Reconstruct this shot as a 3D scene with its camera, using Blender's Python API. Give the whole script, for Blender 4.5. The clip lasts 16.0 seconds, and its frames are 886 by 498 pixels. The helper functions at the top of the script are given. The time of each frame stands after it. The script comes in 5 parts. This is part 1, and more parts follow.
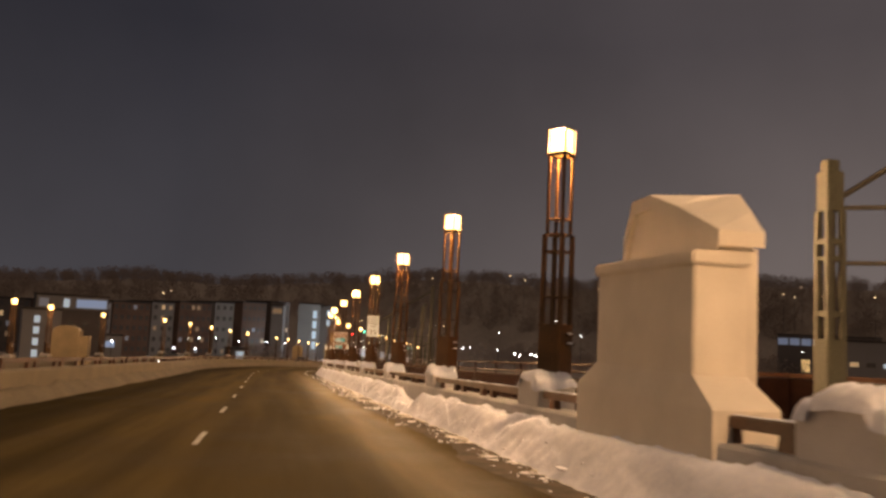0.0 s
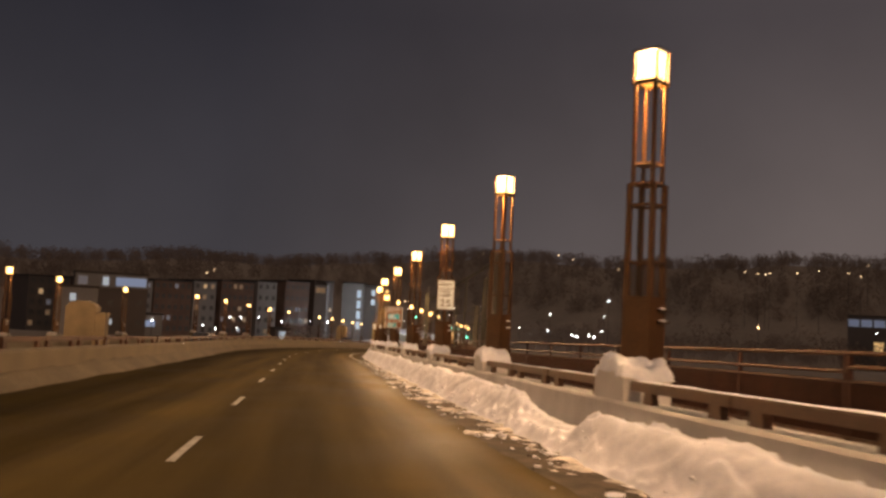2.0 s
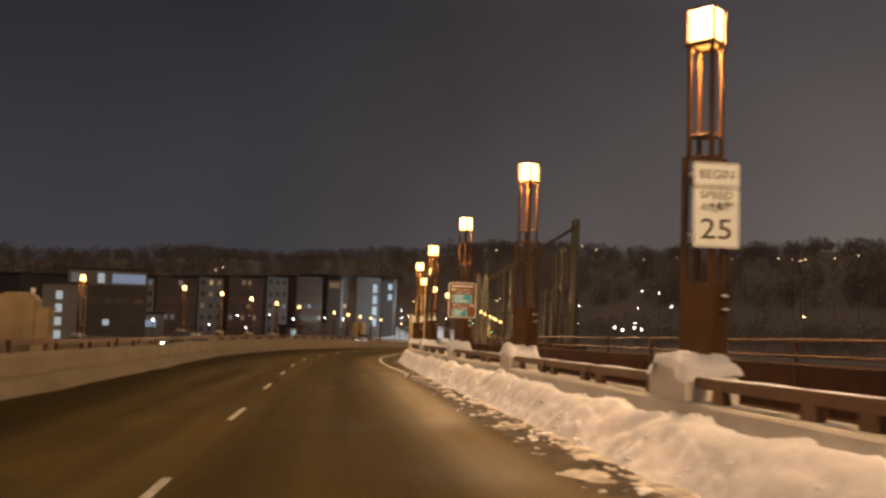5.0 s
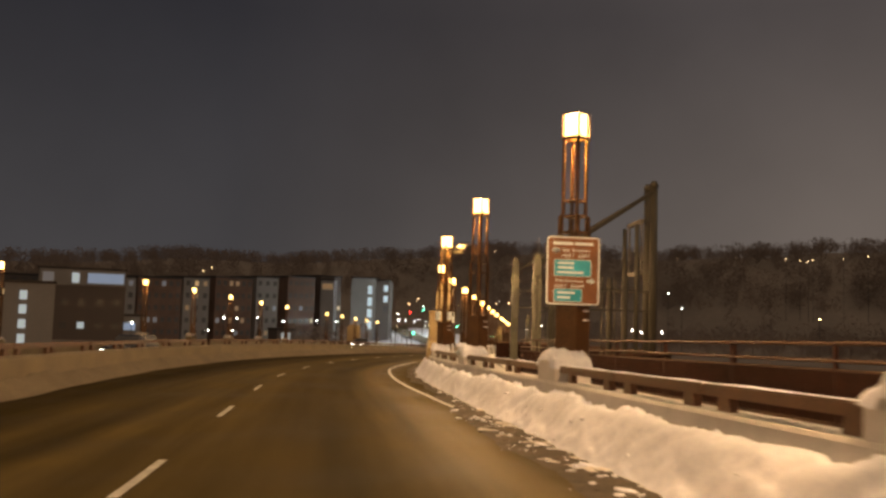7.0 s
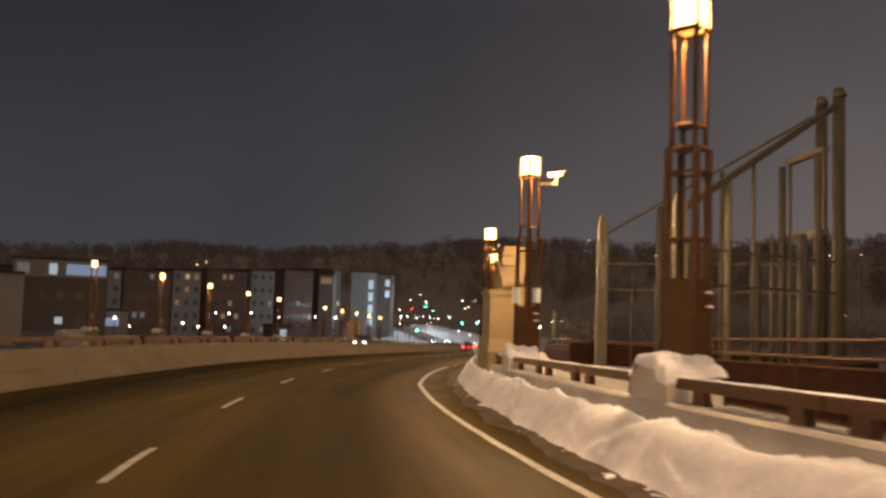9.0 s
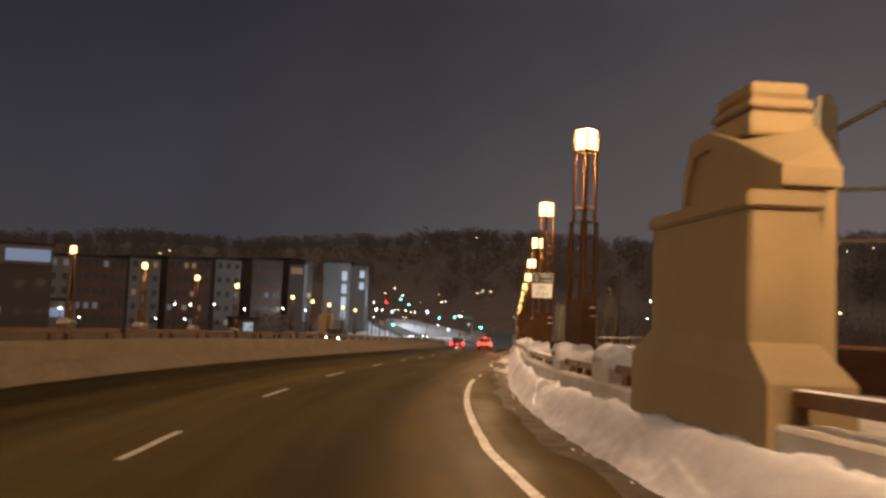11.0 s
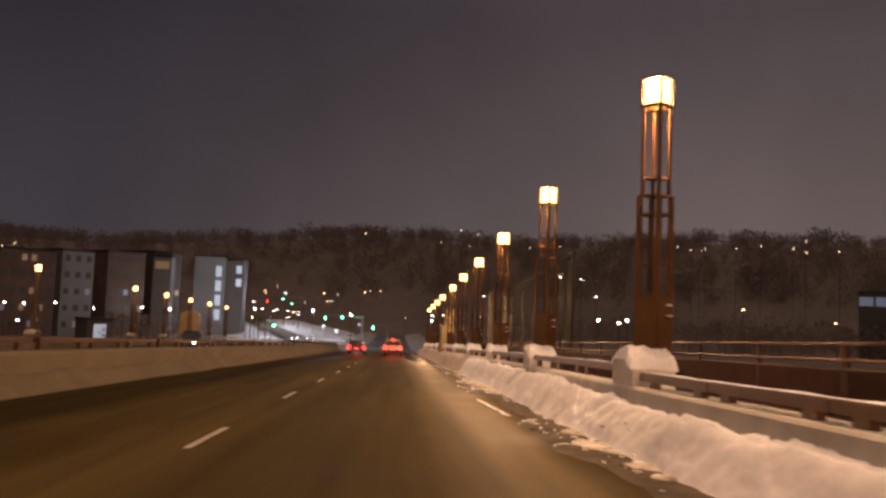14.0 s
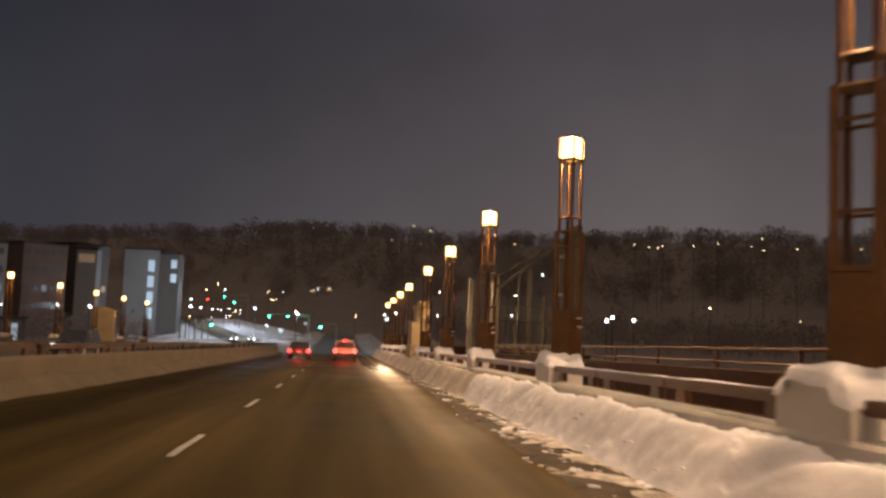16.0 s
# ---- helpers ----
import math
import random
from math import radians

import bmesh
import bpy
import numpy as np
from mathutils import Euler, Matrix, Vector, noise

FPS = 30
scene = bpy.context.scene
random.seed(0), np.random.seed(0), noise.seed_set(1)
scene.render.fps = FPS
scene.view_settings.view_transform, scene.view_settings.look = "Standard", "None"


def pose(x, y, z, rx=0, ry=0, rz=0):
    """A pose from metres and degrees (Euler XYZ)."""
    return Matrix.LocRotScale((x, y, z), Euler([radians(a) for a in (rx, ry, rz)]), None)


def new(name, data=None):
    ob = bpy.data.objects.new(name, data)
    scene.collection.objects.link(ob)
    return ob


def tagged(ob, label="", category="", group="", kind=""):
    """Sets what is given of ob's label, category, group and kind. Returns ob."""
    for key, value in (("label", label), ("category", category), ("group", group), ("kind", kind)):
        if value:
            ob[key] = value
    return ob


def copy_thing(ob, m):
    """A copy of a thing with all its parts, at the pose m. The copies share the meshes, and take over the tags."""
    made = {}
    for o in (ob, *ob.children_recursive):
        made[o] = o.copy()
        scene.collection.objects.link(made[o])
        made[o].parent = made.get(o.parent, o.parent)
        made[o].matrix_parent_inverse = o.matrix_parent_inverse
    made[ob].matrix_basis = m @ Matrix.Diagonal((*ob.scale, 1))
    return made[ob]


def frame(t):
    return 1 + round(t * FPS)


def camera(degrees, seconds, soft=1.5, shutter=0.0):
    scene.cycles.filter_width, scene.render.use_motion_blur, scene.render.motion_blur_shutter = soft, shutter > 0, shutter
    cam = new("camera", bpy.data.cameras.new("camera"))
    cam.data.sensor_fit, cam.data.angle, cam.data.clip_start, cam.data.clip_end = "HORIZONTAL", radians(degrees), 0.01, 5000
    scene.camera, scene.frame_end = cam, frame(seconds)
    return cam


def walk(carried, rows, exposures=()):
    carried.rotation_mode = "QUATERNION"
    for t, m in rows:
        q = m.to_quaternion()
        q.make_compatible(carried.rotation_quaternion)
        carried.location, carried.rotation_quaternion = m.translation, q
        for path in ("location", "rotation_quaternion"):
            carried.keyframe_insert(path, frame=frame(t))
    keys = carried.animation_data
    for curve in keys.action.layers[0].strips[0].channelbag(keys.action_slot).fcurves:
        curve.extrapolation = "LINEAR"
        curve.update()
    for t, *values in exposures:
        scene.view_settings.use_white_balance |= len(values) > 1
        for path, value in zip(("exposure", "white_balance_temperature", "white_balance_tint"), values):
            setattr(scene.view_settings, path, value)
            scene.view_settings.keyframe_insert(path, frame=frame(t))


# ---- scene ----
cam = camera(58.0, 16.0, soft=2.8, shutter=0.4)
# seconds, eye, yaw, pitch, roll
PATH = [
    (0.0, 0.002, -0.000, 1.450, -2.064, 5.648, -2.750),
    (0.5, -0.325, 2.898, 1.324, -1.728, 5.211, -2.818),
    (1.0, -0.722, 5.819, 1.188, -0.975, 4.754, -2.883),
    (1.5, -1.194, 8.802, 1.049, 0.016, 4.453, -2.931),
    (2.0, -1.667, 11.908, 0.925, 0.990, 4.156, -2.886),
    (2.5, -2.236, 15.001, 0.779, 1.762, 4.003, -2.650),
    (3.0, -2.842, 18.112, 0.638, 2.225, 4.031, -2.329),
    (3.5, -3.450, 21.278, 0.488, 2.327, 4.019, -2.051),
    (4.0, -4.011, 24.519, 0.354, 2.244, 3.950, -1.946),
    (4.5, -4.560, 27.823, 0.210, 2.108, 3.850, -1.880),
    (5.0, -5.106, 31.185, 0.063, 1.942, 3.813, -1.840),
    (5.5, -5.653, 34.601, -0.088, 1.771, 3.872, -1.817),
    (6.0, -6.208, 38.064, -0.241, 1.619, 4.003, -1.803),
    (6.5, -6.777, 41.571, -0.395, 1.511, 4.123, -1.793),
    (7.0, -7.365, 45.115, -0.554, 1.471, 4.075, -1.784),
    (7.5, -7.923, 48.680, -0.720, 1.295, 3.959, -1.719),
    (8.0, -8.500, 52.268, -0.891, 1.222, 3.796, -1.697),
    (8.5, -9.083, 55.896, -1.054, 1.320, 3.844, -1.774),
    (9.0, -9.655, 59.556, -1.209, 1.414, 3.880, -1.910),
    (9.5, -10.219, 63.289, -1.360, 1.179, 3.862, -2.068),
    (10.0, -10.711, 67.030, -1.511, 0.843, 3.862, -2.247),
    (10.5, -11.206, 70.774, -1.691, 0.261, 3.721, -2.357),
    (11.0, -11.675, 74.528, -1.877, -0.551, 3.585, -2.420),
    (11.5, -12.088, 78.295, -2.055, -1.578, 3.531, -2.450),
    (12.0, -12.417, 82.081, -2.210, -2.805, 3.574, -2.455),
    (12.5, -12.632, 85.889, -2.367, -4.216, 3.678, -2.440),
    (13.0, -12.705, 89.721, -2.543, -5.795, 3.740, -2.406),
    (13.5, -12.716, 93.527, -2.710, -7.352, 3.924, -2.369),
    (14.0, -12.626, 97.360, -2.876, -8.839, 3.980, -2.221),
    (14.5, -12.404, 101.252, -3.030, -10.093, 4.015, -2.120),
    (15.0, -12.082, 105.227, -3.173, -11.082, 4.108, -2.103),
    (15.5, -11.781, 109.076, -3.339, -11.843, 4.097, -2.084),
    (16.0, -11.482, 112.923, -3.521, -12.511, 4.102, -2.242),
]
# seconds, stops, kelvin, tint: the clip's camera drifts in exposure and white balance
BALANCE = [(0.0, 0.46, 7500, 13), (1.0, 0.41, 7450, 14), (2.5, 0.33, 7500, 15), (4.0, 0.30, 7150, 12), (6.5, 0.46, 8000, 7), (7.5, 0.49, 8000, 6), (9.0, 0.42, 7100, 10), (10.0, 0.40, 7100, 11), (12.5, 0.29, 7350, 19), (13.4, 0.35, 7700, 25), (14.4, 0.24, 7600, 25), (15.0, 0.29, 6950, 13), (16.0, 0.30, 6800, 11)]
walk(cam, [(t, pose(x, y, z, 90 + pitch, roll, yaw)) for t, x, y, z, yaw, pitch, roll in PATH], BALANCE)

# ---- night sky: low cloud faintly lit by the city ----
world = bpy.data.worlds.new("night_sky")
scene.world = world
world.use_nodes = True
wn, wl = world.node_tree.nodes, world.node_tree.links
wn.clear()
w_out, w_bg = wn.new("ShaderNodeOutputWorld"), wn.new("ShaderNodeBackground")
w_co, w_sep = wn.new("ShaderNodeTexCoord"), wn.new("ShaderNodeSeparateXYZ")
w_ramp, w_noise, w_mix = wn.new("ShaderNodeValToRGB"), wn.new("ShaderNodeTexNoise"), wn.new("ShaderNodeMix")
w_ramp.color_ramp.elements[0].color = (0.049, 0.0445, 0.0455, 1)
w_ramp.color_ramp.elements[1].color = (0.024, 0.0225, 0.026, 1)
w_ramp.color_ramp.elements[0].position, w_ramp.color_ramp.elements[1].position = 0.02, 0.34
w_mid = w_ramp.color_ramp.elements.new(0.45)
w_mid.color = (0.024, 0.0225, 0.026, 1)
w_top = w_ramp.color_ramp.elements.new(0.80)
w_top.color = (0.185, 0.143, 0.102, 1)
w_noise.inputs["Scale"].default_value = 2.6
w_noise.inputs["Detail"].default_value = 5
w_mix.data_type, w_mix.blend_type = "RGBA", "OVERLAY"
w_mix.inputs["Factor"].default_value = 0.35
wl.new(w_co.outputs["Generated"], w_sep.inputs[0])
wl.new(w_sep.outputs["Z"], w_ramp.inputs[0])
wl.new(w_co.outputs["Generated"], w_noise.inputs["Vector"])
wl.new(w_ramp.outputs["Color"], w_mix.inputs["A"])
wl.new(w_noise.outputs["Fac"], w_mix.inputs["B"])
# the city's glow lies to the east (+x)
w_glow, w_tint = wn.new("ShaderNodeMapRange"), wn.new("ShaderNodeMix")
w_glow.inputs["From Min"].default_value, w_glow.inputs["From Max"].default_value = -0.28, 0.50
w_tint.data_type, w_tint.blend_type = "RGBA", "MULTIPLY"
w_tint.inputs["Factor"].default_value = 1.0
w_warm = wn.new("ShaderNodeMix")
w_warm.data_type = "RGBA"
w_warm.inputs["A"].default_value, w_warm.inputs["B"].default_value = (0.44, 0.49, 0.60, 1), (1.34, 1.29, 1.29, 1)
wl.new(w_sep.outputs["X"], w_glow.inputs["Value"])
wl.new(w_glow.outputs["Result"], w_warm.inputs["Factor"])
wl.new(w_mix.outputs["Result"], w_tint.inputs["A"])
wl.new(w_warm.outputs["Result"], w_tint.inputs["B"])
wl.new(w_tint.outputs["Result"], w_bg.inputs["Color"])
wl.new(w_bg.outputs[0], w_out.inputs[0])
w_bg.inputs["Strength"].default_value = 1.7

LAMP_WATTS, FAR_LAMP_WATTS, LAMP_COLOUR = 1520.0, 1050.0, (1.0, 0.61, 0.325)

# ---- the bridge's line: station along the lamp row, offset to its side, height over the deck ----
DS, S_MIN, S_MAX = 0.25, -70.0, 420.0
STATIONS = np.arange(S_MIN, S_MAX, DS)


def heading(s):
    return float(np.interp(s, [56, 88], [9.75, -5.55]))


def grade(s):
    return float(np.interp(s, [85, 112, 230, 330], [-0.0435, -0.05, -0.05, -0.012]))


_x, _y, _z = [0.0], [0.0], [0.0]
for _s in STATIONS[:-1]:
    _a = radians(heading(_s + DS / 2))
    _x.append(_x[-1] - math.sin(_a) * DS)
    _y.append(_y[-1] + math.cos(_a) * DS)
    _z.append(_z[-1] + grade(_s + DS / 2) * DS)
_k = int(-S_MIN / DS)
LINE_X = np.array(_x) + 2.50 - _x[_k]
LINE_Y = np.array(_y) + 14.2 - _y[_k]
LINE_Z = np.array(_z) - 0.65 - _z[_k]


def at(s, o, h=0.0):
    a = radians(heading(s))
    return Vector((np.interp(s, STATIONS, LINE_X) + o * math.cos(a), np.interp(s, STATIONS, LINE_Y) + o * math.sin(a), np.interp(s, STATIONS, LINE_Z) + h))


def seat(s, o, h=0.0, turn=0.0):
    """Pose on the deck: x to the right, y along the bridge, upright."""
    return Matrix.Translation(at(s, o, h)) @ pose(0, 0, 0, 0, 0, heading(s) + turn)


# ---- mesh helpers ----
def add_box(bm, x0, x1, y0, y1, z0, z1, bevel=0.0):
    vs = [bm.verts.new((x, y, z)) for z in (z0, z1) for y in (y0, y1) for x in (x0, x1)]
    fs = [bm.faces.new([vs[i] for i in q]) for q in ((0, 2, 3, 1), (4, 5, 7, 6), (0, 1, 5, 4), (2, 6, 7, 3), (0, 4, 6, 2), (1, 3, 7, 5))]
    if bevel > 0:
        es = list({e for f in fs for e in f.edges})
        bmesh.ops.bevel(bm, geom=es, offset=bevel, segments=2, affect="EDGES")
    return bm


def box(x0, x1, y0, y1, z0, z1, bevel=0.0):
    return add_box(bmesh.new(), x0, x1, y0, y1, z0, z1, bevel)


def add_tube(bm, p, q, r0, r1=None, n=8):
    p, q = Vector(p), Vector(q)
    r1 = r0 if r1 is None else r1
    w = (q - p).normalized()
    u = w.orthogonal().normalized()
    v = w.cross(u)
    rings = []
    for c, r in ((p, r0), (q, r1)):
        rings.append([bm.verts.new(c + r * (math.cos(2 * math.pi * k / n) * u + math.sin(2 * math.pi * k / n) * v)) for k in range(n)])
    for k in range(n):
        bm.faces.new((rings[0][k], rings[0][(k + 1) % n], rings[1][(k + 1) % n], rings[1][k]))
    bm.faces.new(rings[0][::-1])
    bm.faces.new(rings[1])
    return bm


def tube(p, q, r0, r1=None, n=8):
    return add_tube(bmesh.new(), p, q, r0, r1, n)


def add_prism(bm, outline, x0, x1):
    """A prism along x from an outline of (y, z)."""
    a = [bm.verts.new((x0, y, z)) for y, z in outline]
    b = [bm.verts.new((x1, y, z)) for y, z in outline]
    n = len(outline)
    bm.faces.new(a[::-1])
    bm.faces.new(b)
    for k in range(n):
        bm.faces.new((a[k], a[(k + 1) % n], b[(k + 1) % n], b[k]))
    bmesh.ops.recalc_face_normals(bm, faces=bm.faces[:])
    return bm


def add_ball(bm, centre, r, sub=2):
    bmesh.ops.create_icosphere(bm, subdivisions=sub, radius=r, matrix=Matrix.Translation(centre))
    return bm


def mesh_of(bm, name, material, smooth=False):
    me = bpy.data.meshes.new(name)
    bm.to_mesh(me)
    bm.free()
    me.materials.append(material)
    if smooth:
        for p in me.polygons:
            p.use_smooth = True
    return me


def part(name, bm, material, parent=None, label="", smooth=False):
    """Links a bmesh as one mesh object, under a thing or a part."""
    ob = new(name, mesh_of(bm, name, material, smooth))
    if parent is not None:
        ob.parent = parent
    if label:
        tagged(ob, label)
    return ob


def thing(name, label, category, group="", kind=""):
    return tagged(new(name), label, category, group, kind)


def sheet(name, us, vs, fn, material, smooth=True):
    """A grid mesh: fn(u, v) gives the place."""
    pts = [fn(u, v) for u in us for v in vs]
    n = len(vs)
    faces = [(i * n + j, (i + 1) * n + j, (i + 1) * n + j + 1, i * n + j + 1) for i in range(len(us) - 1) for j in range(n - 1)]
    me = bpy.data.meshes.new(name)
    me.from_pydata(pts, [], faces)
    me.materials.append(material)
    for p in me.polygons:
        p.use_smooth = smooth
    return new(name, me)


# ---- materials ----
def material(name, base, rough=0.6, metal=0.0, dark=0.75, light=1.2, scale=3.0, fine=40.0, bump=0.15, bump_scale=30.0, warm=None, spec=0.5, piece=0.0, rough_var=0.1, grain=0.4):
    """A surface with two scales of tone (broad stains, fine grain), fine relief and uneven gloss."""
    m = bpy.data.materials.new(name)
    m.use_nodes = True
    n, l = m.node_tree.nodes, m.node_tree.links
    b = n["Principled BSDF"]
    co = n.new("ShaderNodeTexCoord")
    big, small, rel = n.new("ShaderNodeTexNoise"), n.new("ShaderNodeTexNoise"), n.new("ShaderNodeTexNoise")
    for k, sc, det in ((big, scale, 4), (small, fine, 3), (rel, bump_scale, 5)):
        k.inputs["Scale"].default_value, k.inputs["Detail"].default_value = sc, det
        l.new(co.outputs["Object"], k.inputs["Vector"])
    ramp = n.new("ShaderNodeValToRGB")
    ramp.color_ramp.elements[0].position, ramp.color_ramp.elements[1].position = 0.3, 0.7
    lo = [min(1, c * dark) for c in base]
    hi = [min(1, c * light) for c in base]
    if warm:
        lo = [c * dark for c in warm]
    ramp.color_ramp.elements[0].color, ramp.color_ramp.elements[1].color = (*lo, 1), (*hi, 1)
    mix = n.new("ShaderNodeMix")
    mix.data_type, mix.blend_type = "RGBA", "OVERLAY"
    mix.inputs["Factor"].default_value = grain
    l.new(big.outputs["Fac"], ramp.inputs[0])
    l.new(ramp.outputs["Color"], mix.inputs["A"])
    l.new(small.outputs["Fac"], mix.inputs["B"])
    col = mix.outputs["Result"]
    if piece > 0:
        info, mr, mul = n.new("ShaderNodeObjectInfo"), n.new("ShaderNodeMapRange"), n.new("ShaderNodeMix")
        mr.inputs["To Min"].default_value, mr.inputs["To Max"].default_value = 1 - piece, 1 + piece
        l.new(info.outputs["Random"], mr.inputs["Value"])
        mul.data_type, mul.blend_type = "RGBA", "MULTIPLY"
        mul.inputs["Factor"].default_value = 1
        l.new(col, mul.inputs["A"])
        l.new(mr.outputs["Result"], mul.inputs["B"])
        col = mul.outputs["Result"]
    l.new(col, b.inputs["Base Color"])
    rr = n.new("ShaderNodeMapRange")
    rr.inputs["To Min"].default_value, rr.inputs["To Max"].default_value = max(0.03, rough - rough_var), min(1, rough + rough_var)
    l.new(big.outputs["Fac"], rr.inputs["Value"])
    l.new(rr.outputs["Result"], b.inputs["Roughness"])
    b.inputs["Metallic"].default_value = metal
    b.inputs["Specular IOR Level"].default_value = spec
    bp = n.new("ShaderNodeBump")
    bp.inputs["Strength"].default_value, bp.inputs["Distance"].default_value = bump, 0.02
    l.new(rel.outputs["Fac"], bp.inputs["Height"])
    l.new(bp.outputs["Normal"], b.inputs["Normal"])
    return m


def glow(name, colour, strength):
    m = bpy.data.materials.new(name)
    m.use_nodes = True
    n, l = m.node_tree.nodes, m.node_tree.links
    b = n["Principled BSDF"]
    b.inputs["Base Color"].default_value = (*[0.8 * c for c in colour], 1)
    b.inputs["Emission Color"].default_value = (*colour, 1)
    b.inputs["Emission Strength"].default_value = strength
    return m


def asphalt_material():
    """Winter asphalt: worn wheel tracks run along the bridge, with salt film and damp patches."""
    m = bpy.data.materials.new("asphalt")
    m.use_nodes = True
    n, l = m.node_tree.nodes, m.node_tree.links
    b = n["Principled BSDF"]
    uv = n.new("ShaderNodeUVMap")
    stretch = n.new("ShaderNodeMapping")
    stretch.inputs["Scale"].default_value = (0.05, 1.0, 1.0)
    streak, patch, grit = n.new("ShaderNodeTexNoise"), n.new("ShaderNodeTexNoise"), n.new("ShaderNodeTexNoise")
    streak.inputs["Scale"].default_value, streak.inputs["Detail"].default_value = 1.1, 5
    patch.inputs["Scale"].default_value, patch.inputs["Detail"].default_value = 0.35, 6
    grit.inputs["Scale"].default_value, grit.inputs["Detail"].default_value = 60, 3
    l.new(uv.outputs["UV"], stretch.inputs["Vector"])
    l.new(stretch.outputs["Vector"], streak.inputs["Vector"])
    l.new(uv.outputs["UV"], patch.inputs["Vector"])
    l.new(uv.outputs["UV"], grit.inputs["Vector"])
    ramp = n.new("ShaderNodeValToRGB")
    e = ramp.color_ramp.elements
    e[0].position, e[0].color = 0.32, (0.026, 0.023, 0.0185, 1)
    e[1].position, e[1].color = 0.72, (0.057, 0.0505, 0.0405, 1)
    l.new(streak.outputs["Fac"], ramp.inputs[0])
    mix = n.new("ShaderNodeMix")
    mix.data_type, mix.blend_type = "RGBA", "OVERLAY"
    mix.inputs["Factor"].default_value = 0.5
    l.new(ramp.outputs["Color"], mix.inputs["A"])
    l.new(patch.outputs["Fac"], mix.inputs["B"])
    mix2 = n.new("ShaderNodeMix")
    mix2.data_type, mix2.blend_type = "RGBA", "OVERLAY"
    mix2.inputs["Factor"].default_value = 0.35
    l.new(mix.outputs["Result"], mix2.inputs["A"])
    l.new(grit.outputs["Fac"], mix2.inputs["B"])
    # wheel tracks polished dark, salt dust between and beside, lamp sheen painted at right
    sep, wob, off, band, mul = n.new("ShaderNodeSeparateXYZ"), n.new("ShaderNodeMath"), n.new("ShaderNodeMapRange"), n.new("ShaderNodeValToRGB"), n.new("ShaderNodeMix")
    l.new(uv.outputs["UV"], sep.inputs[0])
    wob.operation = "MULTIPLY_ADD"
    wob.inputs[1].default_value = 0.9
    l.new(patch.outputs["Fac"], wob.inputs[0])
    l.new(sep.outputs["Y"], wob.inputs[2])
    off.inputs["From Min"].default_value, off.inputs["From Max"].default_value = -11.0, 0.0
    l.new(wob.outputs[0], off.inputs["Value"])
    l.new(off.outputs["Result"], band.inputs[0])
    el = band.color_ramp.elements
    stops = ((0.04, 1.0), (0.13, 0.80), (0.18, 0.95), (0.245, 1.55), (0.31, 1.20), (0.40, 1.75), (0.47, 1.55), (0.53, 1.15), (0.62, 1.05), (0.71, 1.08), (0.79, 1.75), (0.86, 1.75), (0.92, 1.15), (1.0, 1.0))
    while len(el) < len(stops):
        el.new(0.5)
    for k, (q, v) in enumerate(stops):
        el[k].position, el[k].color = q, (v / 2, v / 2 * 0.82, v / 2 * 0.36, 1)
    mul.data_type, mul.blend_type = "RGBA", "MULTIPLY"
    mul.inputs["Factor"].default_value = 1.0
    dbl = n.new("ShaderNodeMix")
    dbl.data_type, dbl.blend_type, dbl.clamp_result = "RGBA", "MULTIPLY", False
    dbl.inputs["Factor"].default_value, dbl.inputs["B"].default_value = 1.0, (2, 2, 2, 1)
    l.new(band.outputs["Color"], dbl.inputs["A"])
    l.new(mix2.outputs["Result"], mul.inputs["A"])
    l.new(dbl.outputs["Result"], mul.inputs["B"])
    l.new(mul.outputs["Result"], b.inputs["Base Color"])
    b.inputs["Specular IOR Level"].default_value = 0.03
    # the lanes are damp and polished, the salted edge is dry
    rr, dry, add = n.new("ShaderNodeMapRange"), n.new("ShaderNodeValToRGB"), n.new("ShaderNodeMath")
    rr.inputs["From Min"].default_value, rr.inputs["From Max"].default_value = 0.3, 0.7
    rr.inputs["To Min"].default_value, rr.inputs["To Max"].default_value = -0.12, 0.14
    l.new(patch.outputs["Fac"], rr.inputs["Value"])
    gl = dry.color_ramp.elements
    shine = ((0.0, 0.80), (0.48, 0.84), (0.70, 0.84), (0.79, 0.62), (0.85, 0.62), (0.90, 0.88))
    while len(gl) < len(shine):
        gl.new(0.5)
    for k, (q, v) in enumerate(shine):
        gl[k].position, gl[k].color = q, (v, v, v, 1)
    l.new(off.outputs["Result"], dry.inputs[0])
    l.new(rr.outputs["Result"], add.inputs[0])
    l.new(dry.outputs["Color"], add.inputs[1])
    # the stretch towards the junction lies wet
    wet, less = n.new("ShaderNodeMapRange"), n.new("ShaderNodeMath")
    wet.inputs["From Min"].default_value, wet.inputs["From Max"].default_value = 126.0, 150.0
    wet.inputs["To Min"].default_value, wet.inputs["To Max"].default_value = 0.0, 0.42
    l.new(sep.outputs["X"], wet.inputs["Value"])
    less.operation = "SUBTRACT"
    l.new(add.outputs[0], less.inputs[0])
    l.new(wet.outputs["Result"], less.inputs[1])
    l.new(less.outputs[0], b.inputs["Roughness"])
    bp = n.new("ShaderNodeBump")
    bp.inputs["Strength"].default_value, bp.inputs["Distance"].default_value = 0.35, 0.01
    l.new(grit.outputs["Fac"], bp.inputs["Height"])
    l.new(bp.outputs["Normal"], b.inputs["Normal"])
    return m


